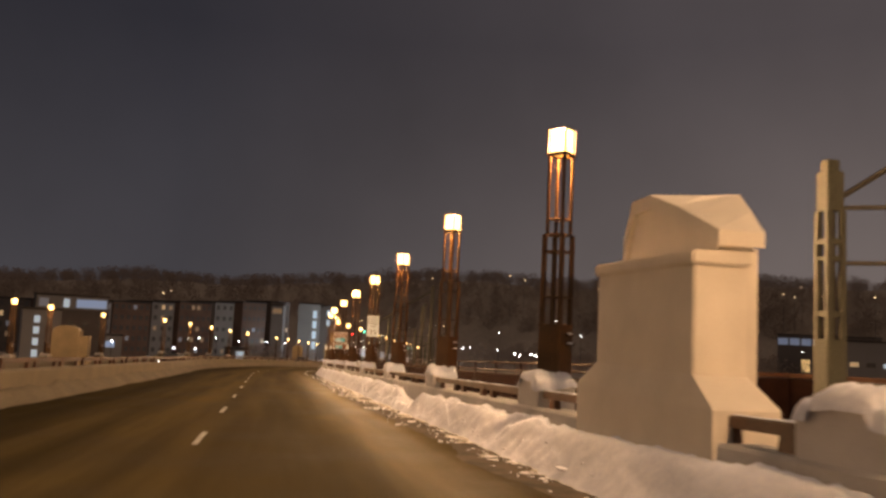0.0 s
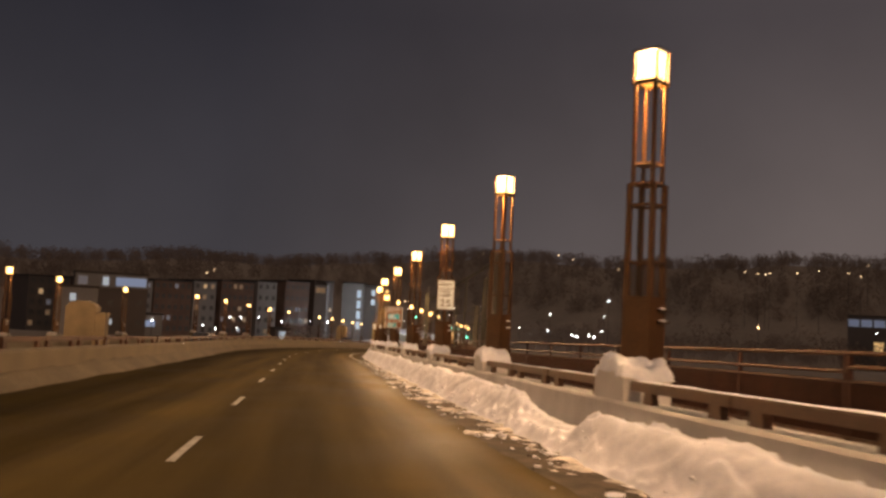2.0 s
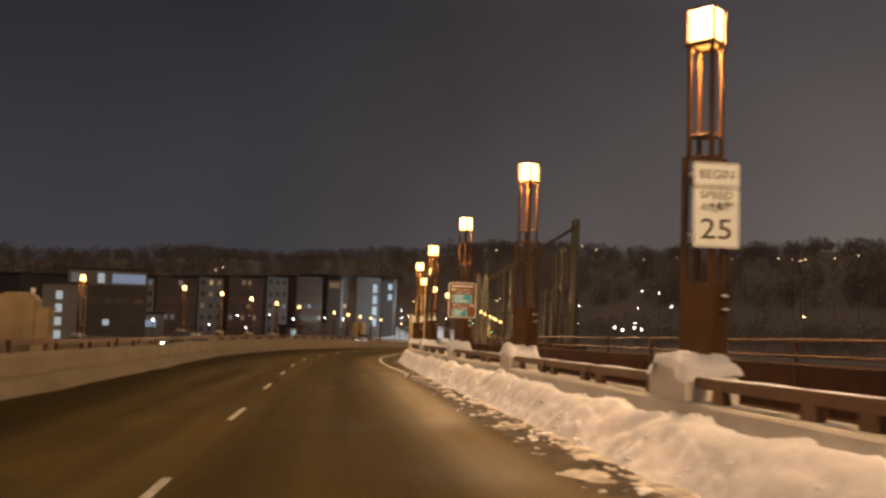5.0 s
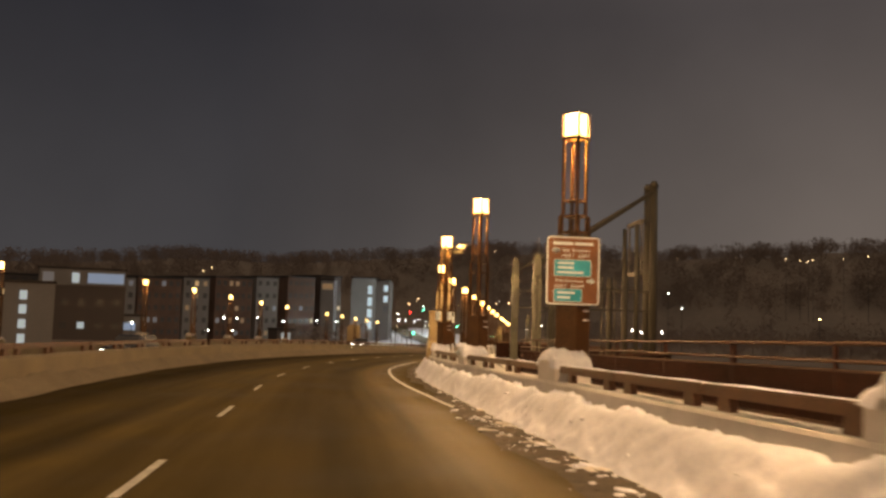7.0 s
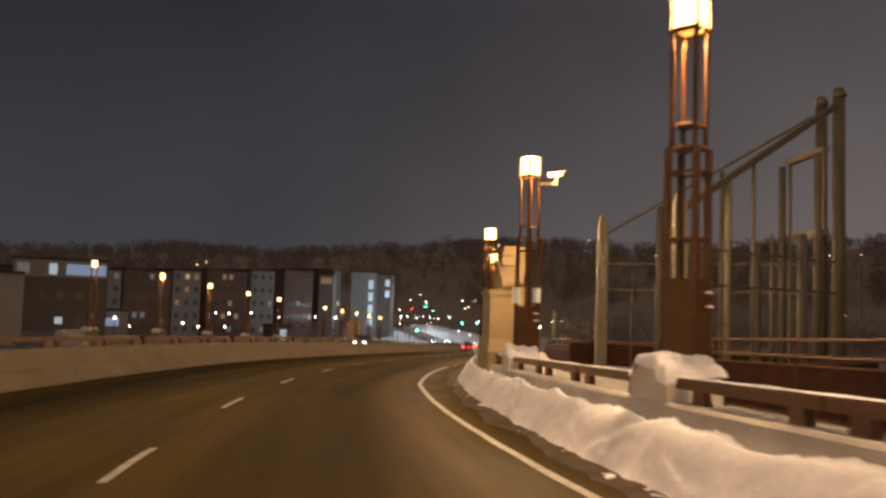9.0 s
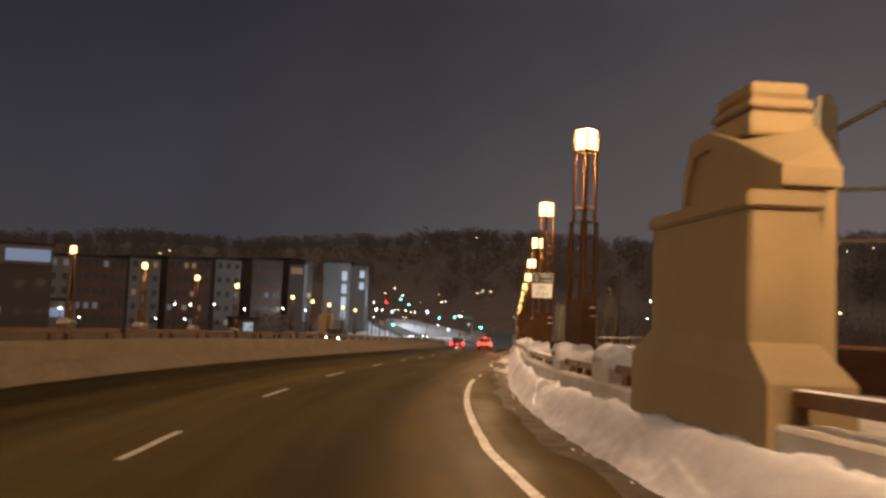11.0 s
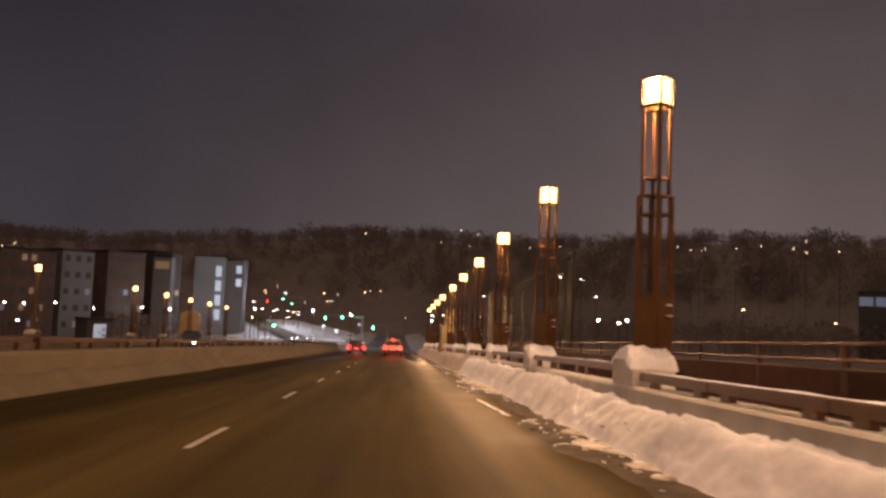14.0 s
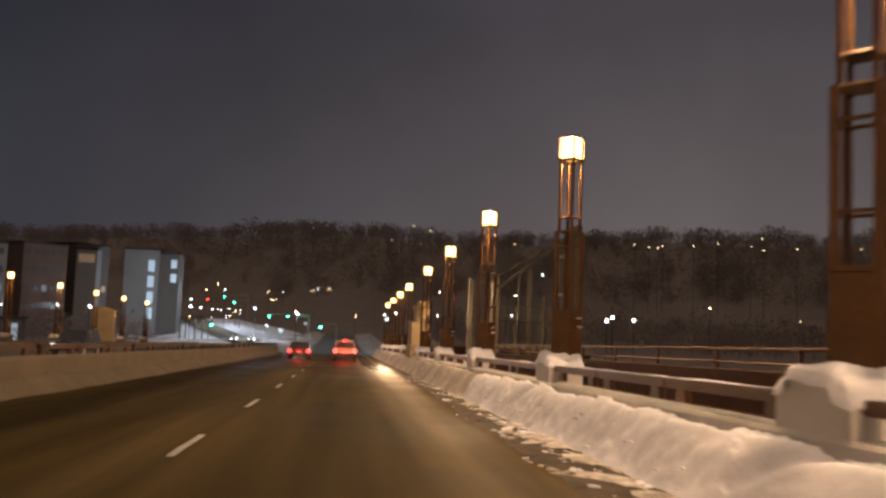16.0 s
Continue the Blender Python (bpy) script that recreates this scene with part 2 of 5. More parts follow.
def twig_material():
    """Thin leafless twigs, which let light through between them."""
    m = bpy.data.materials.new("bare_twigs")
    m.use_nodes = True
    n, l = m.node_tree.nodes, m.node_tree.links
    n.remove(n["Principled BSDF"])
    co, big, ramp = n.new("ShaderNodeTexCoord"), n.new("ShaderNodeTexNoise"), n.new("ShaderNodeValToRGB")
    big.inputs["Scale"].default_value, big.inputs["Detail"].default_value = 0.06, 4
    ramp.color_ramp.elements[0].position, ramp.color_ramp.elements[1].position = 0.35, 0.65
    # twig tone lifted so that haze over the bluffs sits in the colour
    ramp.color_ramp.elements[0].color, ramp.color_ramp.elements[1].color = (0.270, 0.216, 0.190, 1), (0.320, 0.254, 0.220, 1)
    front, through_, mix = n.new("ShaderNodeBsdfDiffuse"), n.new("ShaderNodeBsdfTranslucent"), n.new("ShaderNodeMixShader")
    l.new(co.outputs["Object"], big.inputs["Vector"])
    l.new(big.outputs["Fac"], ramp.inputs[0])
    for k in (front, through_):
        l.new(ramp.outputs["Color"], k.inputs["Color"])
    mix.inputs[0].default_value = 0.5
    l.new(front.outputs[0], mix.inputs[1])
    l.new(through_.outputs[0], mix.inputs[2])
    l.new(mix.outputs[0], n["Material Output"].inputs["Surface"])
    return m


ASPHALT = asphalt_material()
DRY_ASPHALT = material("dry_dark_asphalt", (0.032, 0.029, 0.026), 0.9, dark=0.7, light=1.25, scale=0.4, fine=9, bump=0.1, spec=0.1)
PAINT = material("road_paint", (0.44, 0.44, 0.42), 0.6, scale=5, dark=0.45, light=1.1, bump=0.1)
SNOW = material("snow", (0.76, 0.79, 0.90), 0.75, dark=0.78, light=1.06, scale=0.9, fine=16, bump=0.9, bump_scale=7, spec=0.3)
LANTERN_FLOOR = glow("lit_lantern_floor", (1.0, 0.50, 0.12), 1.1)
BANK_SNOW = material("ploughed_snow", (0.72, 0.75, 0.86), 0.8, dark=0.82, light=1.08, scale=0.7, fine=16, bump=0.5, bump_scale=6, spec=0.2)
DIM_SNOW = material("dim_grey_snow", (0.42, 0.39, 0.37), 0.8, dark=0.6, light=1.2, scale=0.7, fine=16, bump=0.5, bump_scale=6, spec=0.2)
BROWN_SNOW = material("brown_snow", (0.120, 0.098, 0.068), 0.8, dark=0.75, light=1.2, scale=0.6, fine=12, bump=0.4, bump_scale=7, spec=0.3)
GREY_ASPHALT = material("grey_asphalt", (0.10, 0.10, 0.105), 0.8, dark=0.7, light=1.25, scale=0.3, fine=6, bump=0.05)
SLUSH = material("dirty_slush", (0.066, 0.054, 0.041), 0.85, spec=0.08, dark=0.6, light=1.5, scale=2.2, fine=30, bump=0.6, bump_scale=14)
CONCRETE = material("concrete", (0.53, 0.515, 0.51), 0.8, grain=0.15, dark=0.8, light=1.12, scale=1.2, fine=35, bump=0.06, bump_scale=45)
# parapet concrete made paler for the piers: low-beam light is in the colour
HEADLIT_CONCRETE = material("headlit_concrete", (0.68, 0.66, 0.66), 0.8, grain=0.15, dark=0.85, light=1.08, scale=1.2, fine=35, bump=0.06, bump_scale=45)
BROWN_CONCRETE = material("brown_concrete", (0.125, 0.100, 0.066), 0.85, dark=0.75, light=1.15, scale=0.8, fine=20, bump=0.08, bump_scale=30, grain=0.2)
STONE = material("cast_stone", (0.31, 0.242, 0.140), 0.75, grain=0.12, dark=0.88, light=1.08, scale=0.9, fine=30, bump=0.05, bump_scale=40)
TAN_STONE = material("weathered_tan_stone", (0.24, 0.185, 0.115), 0.8, grain=0.15, dark=0.8, light=1.1, scale=0.9, fine=30, bump=0.05, bump_scale=40)
# lighter copy of the cast stone, headlight wash included in its colour
HEADLIT_STONE = material("headlit_cast_stone", (0.78, 0.72, 0.64), 0.75, grain=0.12, dark=0.88, light=1.08, scale=0.9, fine=30, bump=0.05, bump_scale=40)
COLUMN_STEEL = material("rust_red_painted_steel", (0.076, 0.036, 0.013), 0.42, spec=0.32, dark=0.72, light=1.18, scale=2.5, fine=18, bump=0.08, bump_scale=25)
RAIL_STEEL = material("brown_red_painted_steel", (0.130, 0.060, 0.028), 0.45, dark=0.65, light=1.2, scale=1.5, fine=20, bump=0.1, bump_scale=25)
WEST_RAIL_STEEL = material("dark_brown_rail_steel", (0.070, 0.034, 0.020), 0.6, spec=0.15, dark=0.65, light=1.2, scale=1.5, fine=20, bump=0.1, bump_scale=25)
RAIL_DARK = material("brown_handrail_steel", (0.050, 0.027, 0.016), 0.6, spec=0.15, dark=0.7, light=1.2, scale=1.5, fine=20, bump=0.05)
DARK_RED = material("dark_maroon_steel", (0.032, 0.013, 0.009), 0.6, spec=0.08, dark=0.7, light=1.2, scale=2, fine=20, bump=0.05)
# towers' green steel darkened: the beams' distance from the lamps is in the colour
BEAM_STEEL = material("dim_green_beam_steel", (0.070, 0.064, 0.048), 0.6, dark=0.8, light=1.1, scale=1.5, fine=22, bump=0.06)
CRUST = material("trodden_crusted_snow", (0.46, 0.44, 0.43), 0.7, dark=0.25, light=1.5, scale=3.0, fine=22, bump=0.7, bump_scale=12, spec=0.3)
PALE_STEEL = material("pale_green_painted_steel", (0.105, 0.104, 0.075), 0.55, dark=0.8, light=1.1, scale=1.5, fine=22, bump=0.06)
ROOF_METAL = material("dark_sheet_metal", (0.05, 0.045, 0.045), 0.5, metal=0.6)
BRICK = material("dark_brick_wall", (0.17, 0.11, 0.09), 0.85, scale=0.25, fine=3, bump_scale=5)
PANEL = material("grey_facade_panel", (0.25, 0.245, 0.255), 0.7, dark=0.9, light=1.06, grain=0.1, scale=0.15, fine=2, bump=0.05)
DARK_PANEL = material("charcoal_facade_panel", (0.12, 0.10, 0.095), 0.7, dark=0.9, light=1.06, grain=0.1, scale=0.15, fine=2, bump=0.05)
WINDOW_DARK = material("dark_window_glass", (0.085, 0.082, 0.085), 0.30, scale=0.5, fine=4, bump=0.0, rough_var=0.05)
# paler than bare woodland: haze before the bluffs is mixed into this tone
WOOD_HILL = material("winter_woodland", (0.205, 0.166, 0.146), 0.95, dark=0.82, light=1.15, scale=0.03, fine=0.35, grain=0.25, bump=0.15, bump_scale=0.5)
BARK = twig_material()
RUBBER = material("tyre_rubber", (0.03, 0.03, 0.03), 0.8)
CAR_GOLD = material("champagne_car_paint", (0.42, 0.37, 0.32), 0.3, metal=0.5, scale=1, bump=0.0)
CAR_DARK = material("dark_car_paint", (0.06, 0.06, 0.07), 0.25, metal=0.4, scale=1, bump=0.0)
CAR_GREY = material("grey_car_paint", (0.25, 0.25, 0.27), 0.3, metal=0.5, scale=1, bump=0.0)
CHROME = material("plate_white", (0.6, 0.6, 0.6), 0.5)
SIGN_WHITE = material("white_sign_sheeting", (0.82, 0.92, 1.0), 0.45, dark=0.93, light=1.03, bump=0.0)
SIGN_BLACK = material("black_sign_ink", (0.02, 0.02, 0.022), 0.5, bump=0.0)
SIGN_BROWN = material("brown_sign_sheeting", (0.20, 0.075, 0.03), 0.45, bump=0.0)
SIGN_TEAL = material("teal_sign_sheeting", (0.02, 0.40, 0.55), 0.45, bump=0.0)
SIGN_GREEN = material("green_sign_sheeting", (0.03, 0.30, 0.16), 0.45, bump=0.0)
GALV = material("galvanised_steel", (0.45, 0.45, 0.44), 0.45, metal=0.7)
DARK_METAL = material("black_painted_metal", (0.03, 0.03, 0.03), 0.5)
LANTERN_GLASS = glow("lit_frosted_glass", (1.0, 0.68, 0.27), 4.5)
WARM_GLOBE = glow("warm_street_globe", (1.0, 0.66, 0.34), 14.0)
WHITE_GLOBE = glow("white_street_globe", (0.86, 0.95, 1.0), 13.0)
GREEN_LIGHT = glow("green_signal_lens", (0.05, 1.0, 0.62), 12.0)
RED_LIGHT = glow("red_lens", (1.0, 0.022, 0.02), 16.0)
PORCH_LIGHT = glow("porch_lamp", (1.0, 0.72, 0.42), 5.0)
HEADLIGHT = glow("headlight_lens", (0.85, 0.93, 1.0), 12.0)
WIN_COOL = glow("lit_window_cool", (0.62, 0.80, 1.0), 0.30)
WIN_WARM = glow("lit_window_warm", (1.0, 0.72, 0.42), 0.20)
WIN_WASH_BLUE = glow("lit_window_and_wash_blue", (0.36, 0.52, 0.86), 0.24)
WIN_RIVER = glow("lit_window_river", (0.45, 0.60, 0.95), 0.10)
WIN_DOOR = glow("lit_doorway", (1.0, 0.66, 0.30), 0.55)
WIN_DIM = glow("dim_window_warm", (1.0, 0.78, 0.55), 0.016)
WIN_DUSK = glow("dim_window_cool", (0.62, 0.74, 1.0), 0.022)
BEIGE = material("weathered_beige_enamel", (0.50, 0.41, 0.24), 0.5, dark=0.8, light=1.1, bump=0.03)


# ---- ground: river valley, far bank, wooded bluffs ----
def smooth(a, b, v):
    u = min(1.0, max(0.0, (v - a) / (b - a)))
    return u * u * (3 - 2 * u)


def ground_z(x, y):
    low = -20 + 0.6 * noise.noise(Vector((x * 0.02, y * 0.02, 0)))
    bank = float(np.interp(y, LINE_Y, LINE_Z)) - 0.25
    z = low + (bank - low) * smooth(172, 205, y)
    r = math.hypot(x + 5, y - 60)
    a = math.atan2(x + 5, y - 60)
    ridge = 52 + 7 * noise.noise(Vector((a * 5, 0.3, 0))) + 4 * noise.noise(Vector((a * 14, 1.7, 0))) - 15 * smooth(-0.05, -0.55, a) + 5 * smooth(0.05, 0.35, a) - 7 * math.exp(-((a + 0.24) / 0.12) ** 2)
    lift = smooth(385, 560, r) * ridge
    return z + lift * (1 - 0.75 * math.exp(-((x + 18 + (y - 330) * 0.05) / 28) ** 2) * smooth(540, 430, r)) + smooth(600, 2400, r) * 30


g_rad = [0, 25, 50, 80, 110, 130, 145, 160, 180, 200, 225, 250, 275, 300, 325, 350, 375, 400, 420, 440, 460, 480, 500, 520, 540, 560, 590, 640, 720, 900, 1300, 2000, 3200]
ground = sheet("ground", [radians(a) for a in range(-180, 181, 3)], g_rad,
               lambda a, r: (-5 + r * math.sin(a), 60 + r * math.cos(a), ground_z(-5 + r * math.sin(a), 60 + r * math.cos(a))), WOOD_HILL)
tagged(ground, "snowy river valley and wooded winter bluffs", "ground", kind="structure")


def bare_trees(name, count, r0, r1, a0, a1, tall, seed):
    """Bare winter woodland as one mesh: trunk, limbs and ragged clumps of twigs."""
    rnd = random.Random(seed)
    pts, faces = [], []

    def tri(p, q, r):
        k = len(pts)
        pts.extend((p, q, r))
        faces.append((k, k + 1, k + 2))

    for _ in range(count):
        a, r = rnd.uniform(a0, a1), rnd.uniform(r0, r1)
        x, y = -5 + r * math.sin(a), 60 + r * math.cos(a)
        if abs(x + 18 + (y - 330) * 0.05) < 20 and r < 480:
            continue
        z, h = ground_z(x, y) - 0.5, tall * rnd.uniform(0.6, 1.1) * (1.0 + 0.5 * noise.noise(Vector((x * 0.03, y * 0.03, 7))))
        base = Vector((x, y, z))
        w = h * 0.025
        tri(base + Vector((-w, 0, 0)), base + Vector((w, 0, 0)), base + Vector((0, 0, h * 0.9)))
        spread = h * rnd.uniform(0.40, 0.62)
        for _k in range(54):
            th, u = rnd.uniform(0, 6.283), rnd.uniform(0.18, 1.0)
            rad = spread * math.sqrt(max(0.02, 1 - ((u - 0.58) / 0.44) ** 2)) * math.sqrt(rnd.uniform(0.1, 1.0))
            tip = base + Vector((rad * math.cos(th), rad * math.sin(th), h * u))
            side = Vector((rnd.uniform(-1, 1), rnd.uniform(-1, 1), rnd.uniform(-0.7, 0.7))) * h * 0.06
            up = Vector((rnd.uniform(-0.5, 0.5), rnd.uniform(-0.5, 0.5), 1.0)) * h * rnd.uniform(0.05, 0.10)
            tri(tip - side, tip + side, tip + up)
            if _k % 4 == 0:
                tri(base + Vector((0, 0, h * u * 0.7)), tip, tip + side * 0.25)
    me = bpy.data.meshes.new(name)
    me.from_pydata([tuple(p) for p in pts], [], faces)
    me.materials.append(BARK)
    return tagged(new(name, me), "leafless winter woods covering the dark bluffs", "woods", kind="stuff")


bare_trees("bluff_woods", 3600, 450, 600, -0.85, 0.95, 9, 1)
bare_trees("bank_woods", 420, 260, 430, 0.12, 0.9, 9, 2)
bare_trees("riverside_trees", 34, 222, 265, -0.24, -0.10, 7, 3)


# ---- bridge deck and road ----
def deck_sheet(name, ss, os_, h, mat, label, kind="structure", edge=None, lift=None):
    pts, faces, uvs = [], [], []
    for s in ss:
        for o in os_:
            oo = edge(s, o) if edge else o
            pts.append(tuple(at(s, oo, h + (lift(s) if lift else 0.0))))
            uvs.append((s, oo))
    n = len(os_)
    for i in range(len(ss) - 1):
        for j in range(n - 1):
            faces.append((i * n + j, i * n + j + 1, (i + 1) * n + j + 1, (i + 1) * n + j))
    me = bpy.data.meshes.new(name)
    me.from_pydata(pts, [], faces)
    layer = me.uv_layers.new(name="UVMap")
    for lp in me.loops:
        layer.data[lp.index].uv = uvs[lp.vertex_index]
    me.materials.append(mat)
    ob = new(name, me)
    return tagged(ob, label, name, kind=kind)


def left_lift(s):
    """The neighbouring deck over ours: it dips alongside the near stretch."""
    return float(np.interp(s, [40, 82, 100], [-0.55, -0.45, 0.05]))


def left_line(s):
    return float(np.interp(s, [60, 130], [-26.0, -29.5]))


road = deck_sheet("road", [float(v) for v in np.arange(-45, 201, 2.0)], [-12.3, -9, -6.5, -4, -2, -0.4], 0.0, ASPHALT, "damp dark asphalt bridge roadway with worn wheel tracks")
far_road = deck_sheet("road", [float(v) for v in np.arange(199, 400, 2.0)], [-12.3, -9, -6.5, -4, -2, -0.4], 0.0, GREY_ASPHALT, "grey street past the end of the bridge")
left_road = deck_sheet("road", [float(v) for v in np.arange(-46, 260, 3.0)], [0.6, 4, 8, 12.6], 0.0, DRY_ASPHALT, "parallel roadway of the neighbouring bridge", edge=lambda s, o: left_line(s) + o, lift=left_lift)

# broken lane line and edge line lie on the road as thin paint
dash_len, dash_mid = 2.3, [-6.2, 1.6, 9.3, 16.9, 25.4, 33.2, 41.0, 48.6, 56.1, 63.6, 71.2, 78.8, 86.3, 94.8, 103.2, 110.7, 118.4, 126.0, 133.7, 141.3, 149, 156.6]


def strip(name, s0, s1, o0, o1, w, parent, steps, rag=0.0):
    bm = bmesh.new()
    prev = None
    for k in range(steps + 1):
        u = k / steps
        s, o = s0 + (s1 - s0) * u, o0 + (o1 - o0) * u
        d = rag * noise.noise(Vector((s * 3, o, 2)))
        row = (bm.verts.new(at(s, o - w / 2 + d, 0.006)), bm.verts.new(at(s, o + w / 2 + d * 0.7, 0.006)))
        if prev:
            bm.faces.new((prev[0], prev[1], row[1], row[0]))
        prev = row
    return part(name, bm, PAINT, parent)


for s_d in dash_mid:
    o_d = float(np.interp(s_d, [5, 45, 78, 93, 104, 114], [-6.05, -6.36, -6.38, -6.55, -6.55, -6.45]))
    strip("lane_dash", s_d - dash_len / 2, s_d + dash_len / 2, o_d, o_d, 0.105, road, 3, 0.03)
strip("edge_line", 50.0, 71.6, -1.55, -2.3, 0.13, road, 40, 0.03)
strip("edge_line", 71.6, 87.2, -2.3, -2.09, 0.13, road, 40, 0.03)
strip("edge_line", 89.2, 90.5, -2.0, -1.97, 0.09, road, 6, 0.05)
strip("edge_line", 99.4, 103.7, -1.80, -1.97, 0.11, road, 12, 0.05)


def wall_run(name, ss, outline, mat, label, category="wall", shift=None, lift=None):
    """A wall along the bridge: outline of (o, h), closed, carried from station to station."""
    bm = bmesh.new()
    rows = []
    for s in ss:
        d = shift(s) if shift else 0
        e = lift(s) if lift else 0
        rows.append([bm.verts.new(at(s, o + d, h + e)) for o, h in outline])
    n = len(outline)
    for a, b in zip(rows[:-1], rows[1:]):
        for k in range(n):
            bm.faces.new((a[k], a[(k + 1) % n], b[(k + 1) % n], b[k]))
    bm.faces.new(rows[0][::-1])
    bm.faces.new(rows[-1])
    bmesh.ops.recalc_face_normals(bm, faces=bm.faces[:])
    return tagged(part(name, bm, mat), label, category, kind="structure")


run = [float(v) for v in np.arange(-45, 196, 1.5)]
PARAPET = [(-0.52, -0.9), (-0.50, 0.10), (-0.46, 0.78), (-0.43, 0.82), (0.0, 0.82), (0.02, 0.24), (3.45, 0.22), (3.45, -0.9)]
wall_run("wall_east", run, PARAPET, CONCRETE, "low grey concrete parapet with raised pavement behind")


def west_line(s):
    """Road face of the west parapet."""
    return float(np.interp(s, [50, 66], [-11.65, -12.0]))


wall_run("wall_west", run, [(0.0, -0.9), (0.0, 0.80), (-0.05, 0.86), (-0.5, 0.86), (-0.5, -0.9)], BROWN_CONCRETE, "low grey concrete parapet under the west railing", shift=west_line)
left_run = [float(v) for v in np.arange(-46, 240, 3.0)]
wall_run("wall_far_west", left_run, [(0.6, -0.9), (0.6, 0.72), (-0.1, 0.72), (-0.1, -0.9)], BROWN_CONCRETE, "far parapet of the neighbouring bridge", shift=left_line, lift=left_lift)

RIGHT_LAMPS = [-21.8, -12.55, 0.12, 9.28, 18.5, 27.7, 37.2, 46.6, 56.0, 65.2, 77.8, 87.1, 96.4, 105.8, 115.2, 124.6, 134.1, 143.6, 156.4, 165.8, 175.2, 184.5]
LEFT_LAMPS = [0.8, 10.2, 19.6, 29.0, 38.4, 47.8, 57.2, 65.6, 78.8, 97.3, 108.3, 119.2, 130.7, 141.2, 162.3, 172.8, 183.2, 193.4, 204.0]


# ---- snow ----
def bank_height(s, o, u, seed, top, hump):
    """u 0 at the foot, 1 against the wall: slumped slabs and lumps under a ragged crest."""
    n1 = noise.noise(Vector((s * 0.25, o * 0.5, seed)))
    n2 = noise.noise(Vector((s * 0.6 + o * 0.7, o * 1.9, seed + 5)))
    n3 = noise.noise(Vector((s * 1.1 - o * 0.9, o * 3.8, seed + 9)))
    n4 = noise.noise(Vector((s * 4.5, o * 9.0, seed + 13)))
    slab = 0.05 * abs(noise.noise(Vector((s * 0.38 - o * 1.1, o * 1.2, seed + 21))))
    ragged = (0.06 * noise.noise(Vector((s * 0.5, 4, seed + 30))) + 0.07 * noise.noise(Vector((s * 3.1, 8, seed + 30))) * max(0.0, noise.noise(Vector((s * 0.5, 2, seed + 33)))) + 0.035 * noise.noise(Vector((s * 6.5, 8, seed + 30))) + 0.02 * noise.noise(Vector((s * 13.0, 3, seed + 30))) + 0.045 * (noise.cell(Vector((s * 1.6 + noise.noise(Vector((s, 1, seed))), 0.5, seed + 0.5))) - 0.5))
    prof = 0.5 * smooth(0.0, 0.8, u) + 0.5 * min(1.0, 1.15 * u)
    body = prof * (top + (0.13 * smooth(97, 101, s) - 0.05 * smooth(70, 80, s)) * (seed == 1) + 0.05 * n1 + hump * n2) + ragged * smooth(0.78, 0.95, u)
    swell = smooth(0, 0.25, u)
    if seed == 1:
        for p in RIGHT_LAMPS:
            d = s - (p - 0.6) - 2.0 * (1 - u)
            if abs(d) < 2.5:
                body += (0.04 * math.exp(-((d - 0.45) / 0.5) ** 2) - 0.06 * math.exp(-(d / 0.17) ** 2)) * smooth(0.1, 0.5, u) * (1 - smooth(0.93, 1.0, u))
        body += 0.06 * crumble(s) * noise.noise(Vector((s * 3.0, o * 5.0, 50))) * smooth(0.0, 0.15, u) * (1 - smooth(0.45, 0.75, u))
        # broken plates and clods where the plough has thrown them
        cells, _ = noise.voronoi(Vector((s * 2.6, o * 4.5, seed)))
        body += (0.085 * crumble(s) * (1 - smooth(0.3, 0.6, u)) + 0.016) * (min(0.45, cells[1] - cells[0]) - 0.15) * smooth(0.03, 0.2, u) * (1 - smooth(0.9, 1.0, u))
        # rubble thrown into the hollow beside one pier
        body += 0.16 * smooth(8.5, 10.5, s) * (1 - smooth(14.5, 17.5, s)) * (min(0.45, cells[1] - cells[0]) - 0.15) * smooth(0.1, 0.3, u) * (1 - smooth(0.85, 1.0, u))
        # slumped slabs
        _, mid = noise.voronoi(Vector((s * 0.42 - o * 0.75, o * 0.9, seed + 3)))
        body += 0.03 * (noise.cell(mid[0] * 7.3) - 0.5) * smooth(0.12, 0.4, u) * (1 - smooth(0.93, 1.0, u))
        # a stretch shovelled away beside one pier
        body *= 1 - 0.5 * smooth(9.7, 10.0, s + 0.5 * u) * (1 - smooth(11.6, 14.2, s)) * smooth(0.15, 0.6, u)
    return max(0.0, body + (slab + 0.045 * n3) * swell + 0.022 * n4 * smooth(0, 0.15, u))


def foot_right(s):
    return float(np.interp(s, [-20, -2, 4, 17, 23, 46, 56, 62, 75, 85, 90, 98, 108, 115, 190], [-1.2, -1.08, -1.02, -1.15, -1.15, -1.15, -1.0, -0.98, -1.05, -0.98, -1.0, -1.1, -1.05, -1.1, -1.1]))


def foot_wave(s):
    return 0.13 * noise.noise(Vector((s * 0.8, 3, 1))) + 0.07 * noise.noise(Vector((s * 2.6, 7, 1)))


def crumble(s):
    """How much broken snow lies before the bank, 0 to 1."""
    return float(np.interp(s, [-14, -4, 4, 10, 16, 24, 48, 54, 88, 93, 95, 97.5, 99.5, 104, 107, 112, 125, 140], [0.5, 0.4, 0.65, 0.85, 0.95, 1.0, 0.7, 0.0, 0.0, 0.5, 1.0, 0.8, 0.15, 0.15, 0.9, 1.0, 0.5, 0.4]))


bank_us = [0, 0.02, 0.04] + [0.04 + 0.96 * k / 26 for k in range(1, 27)]


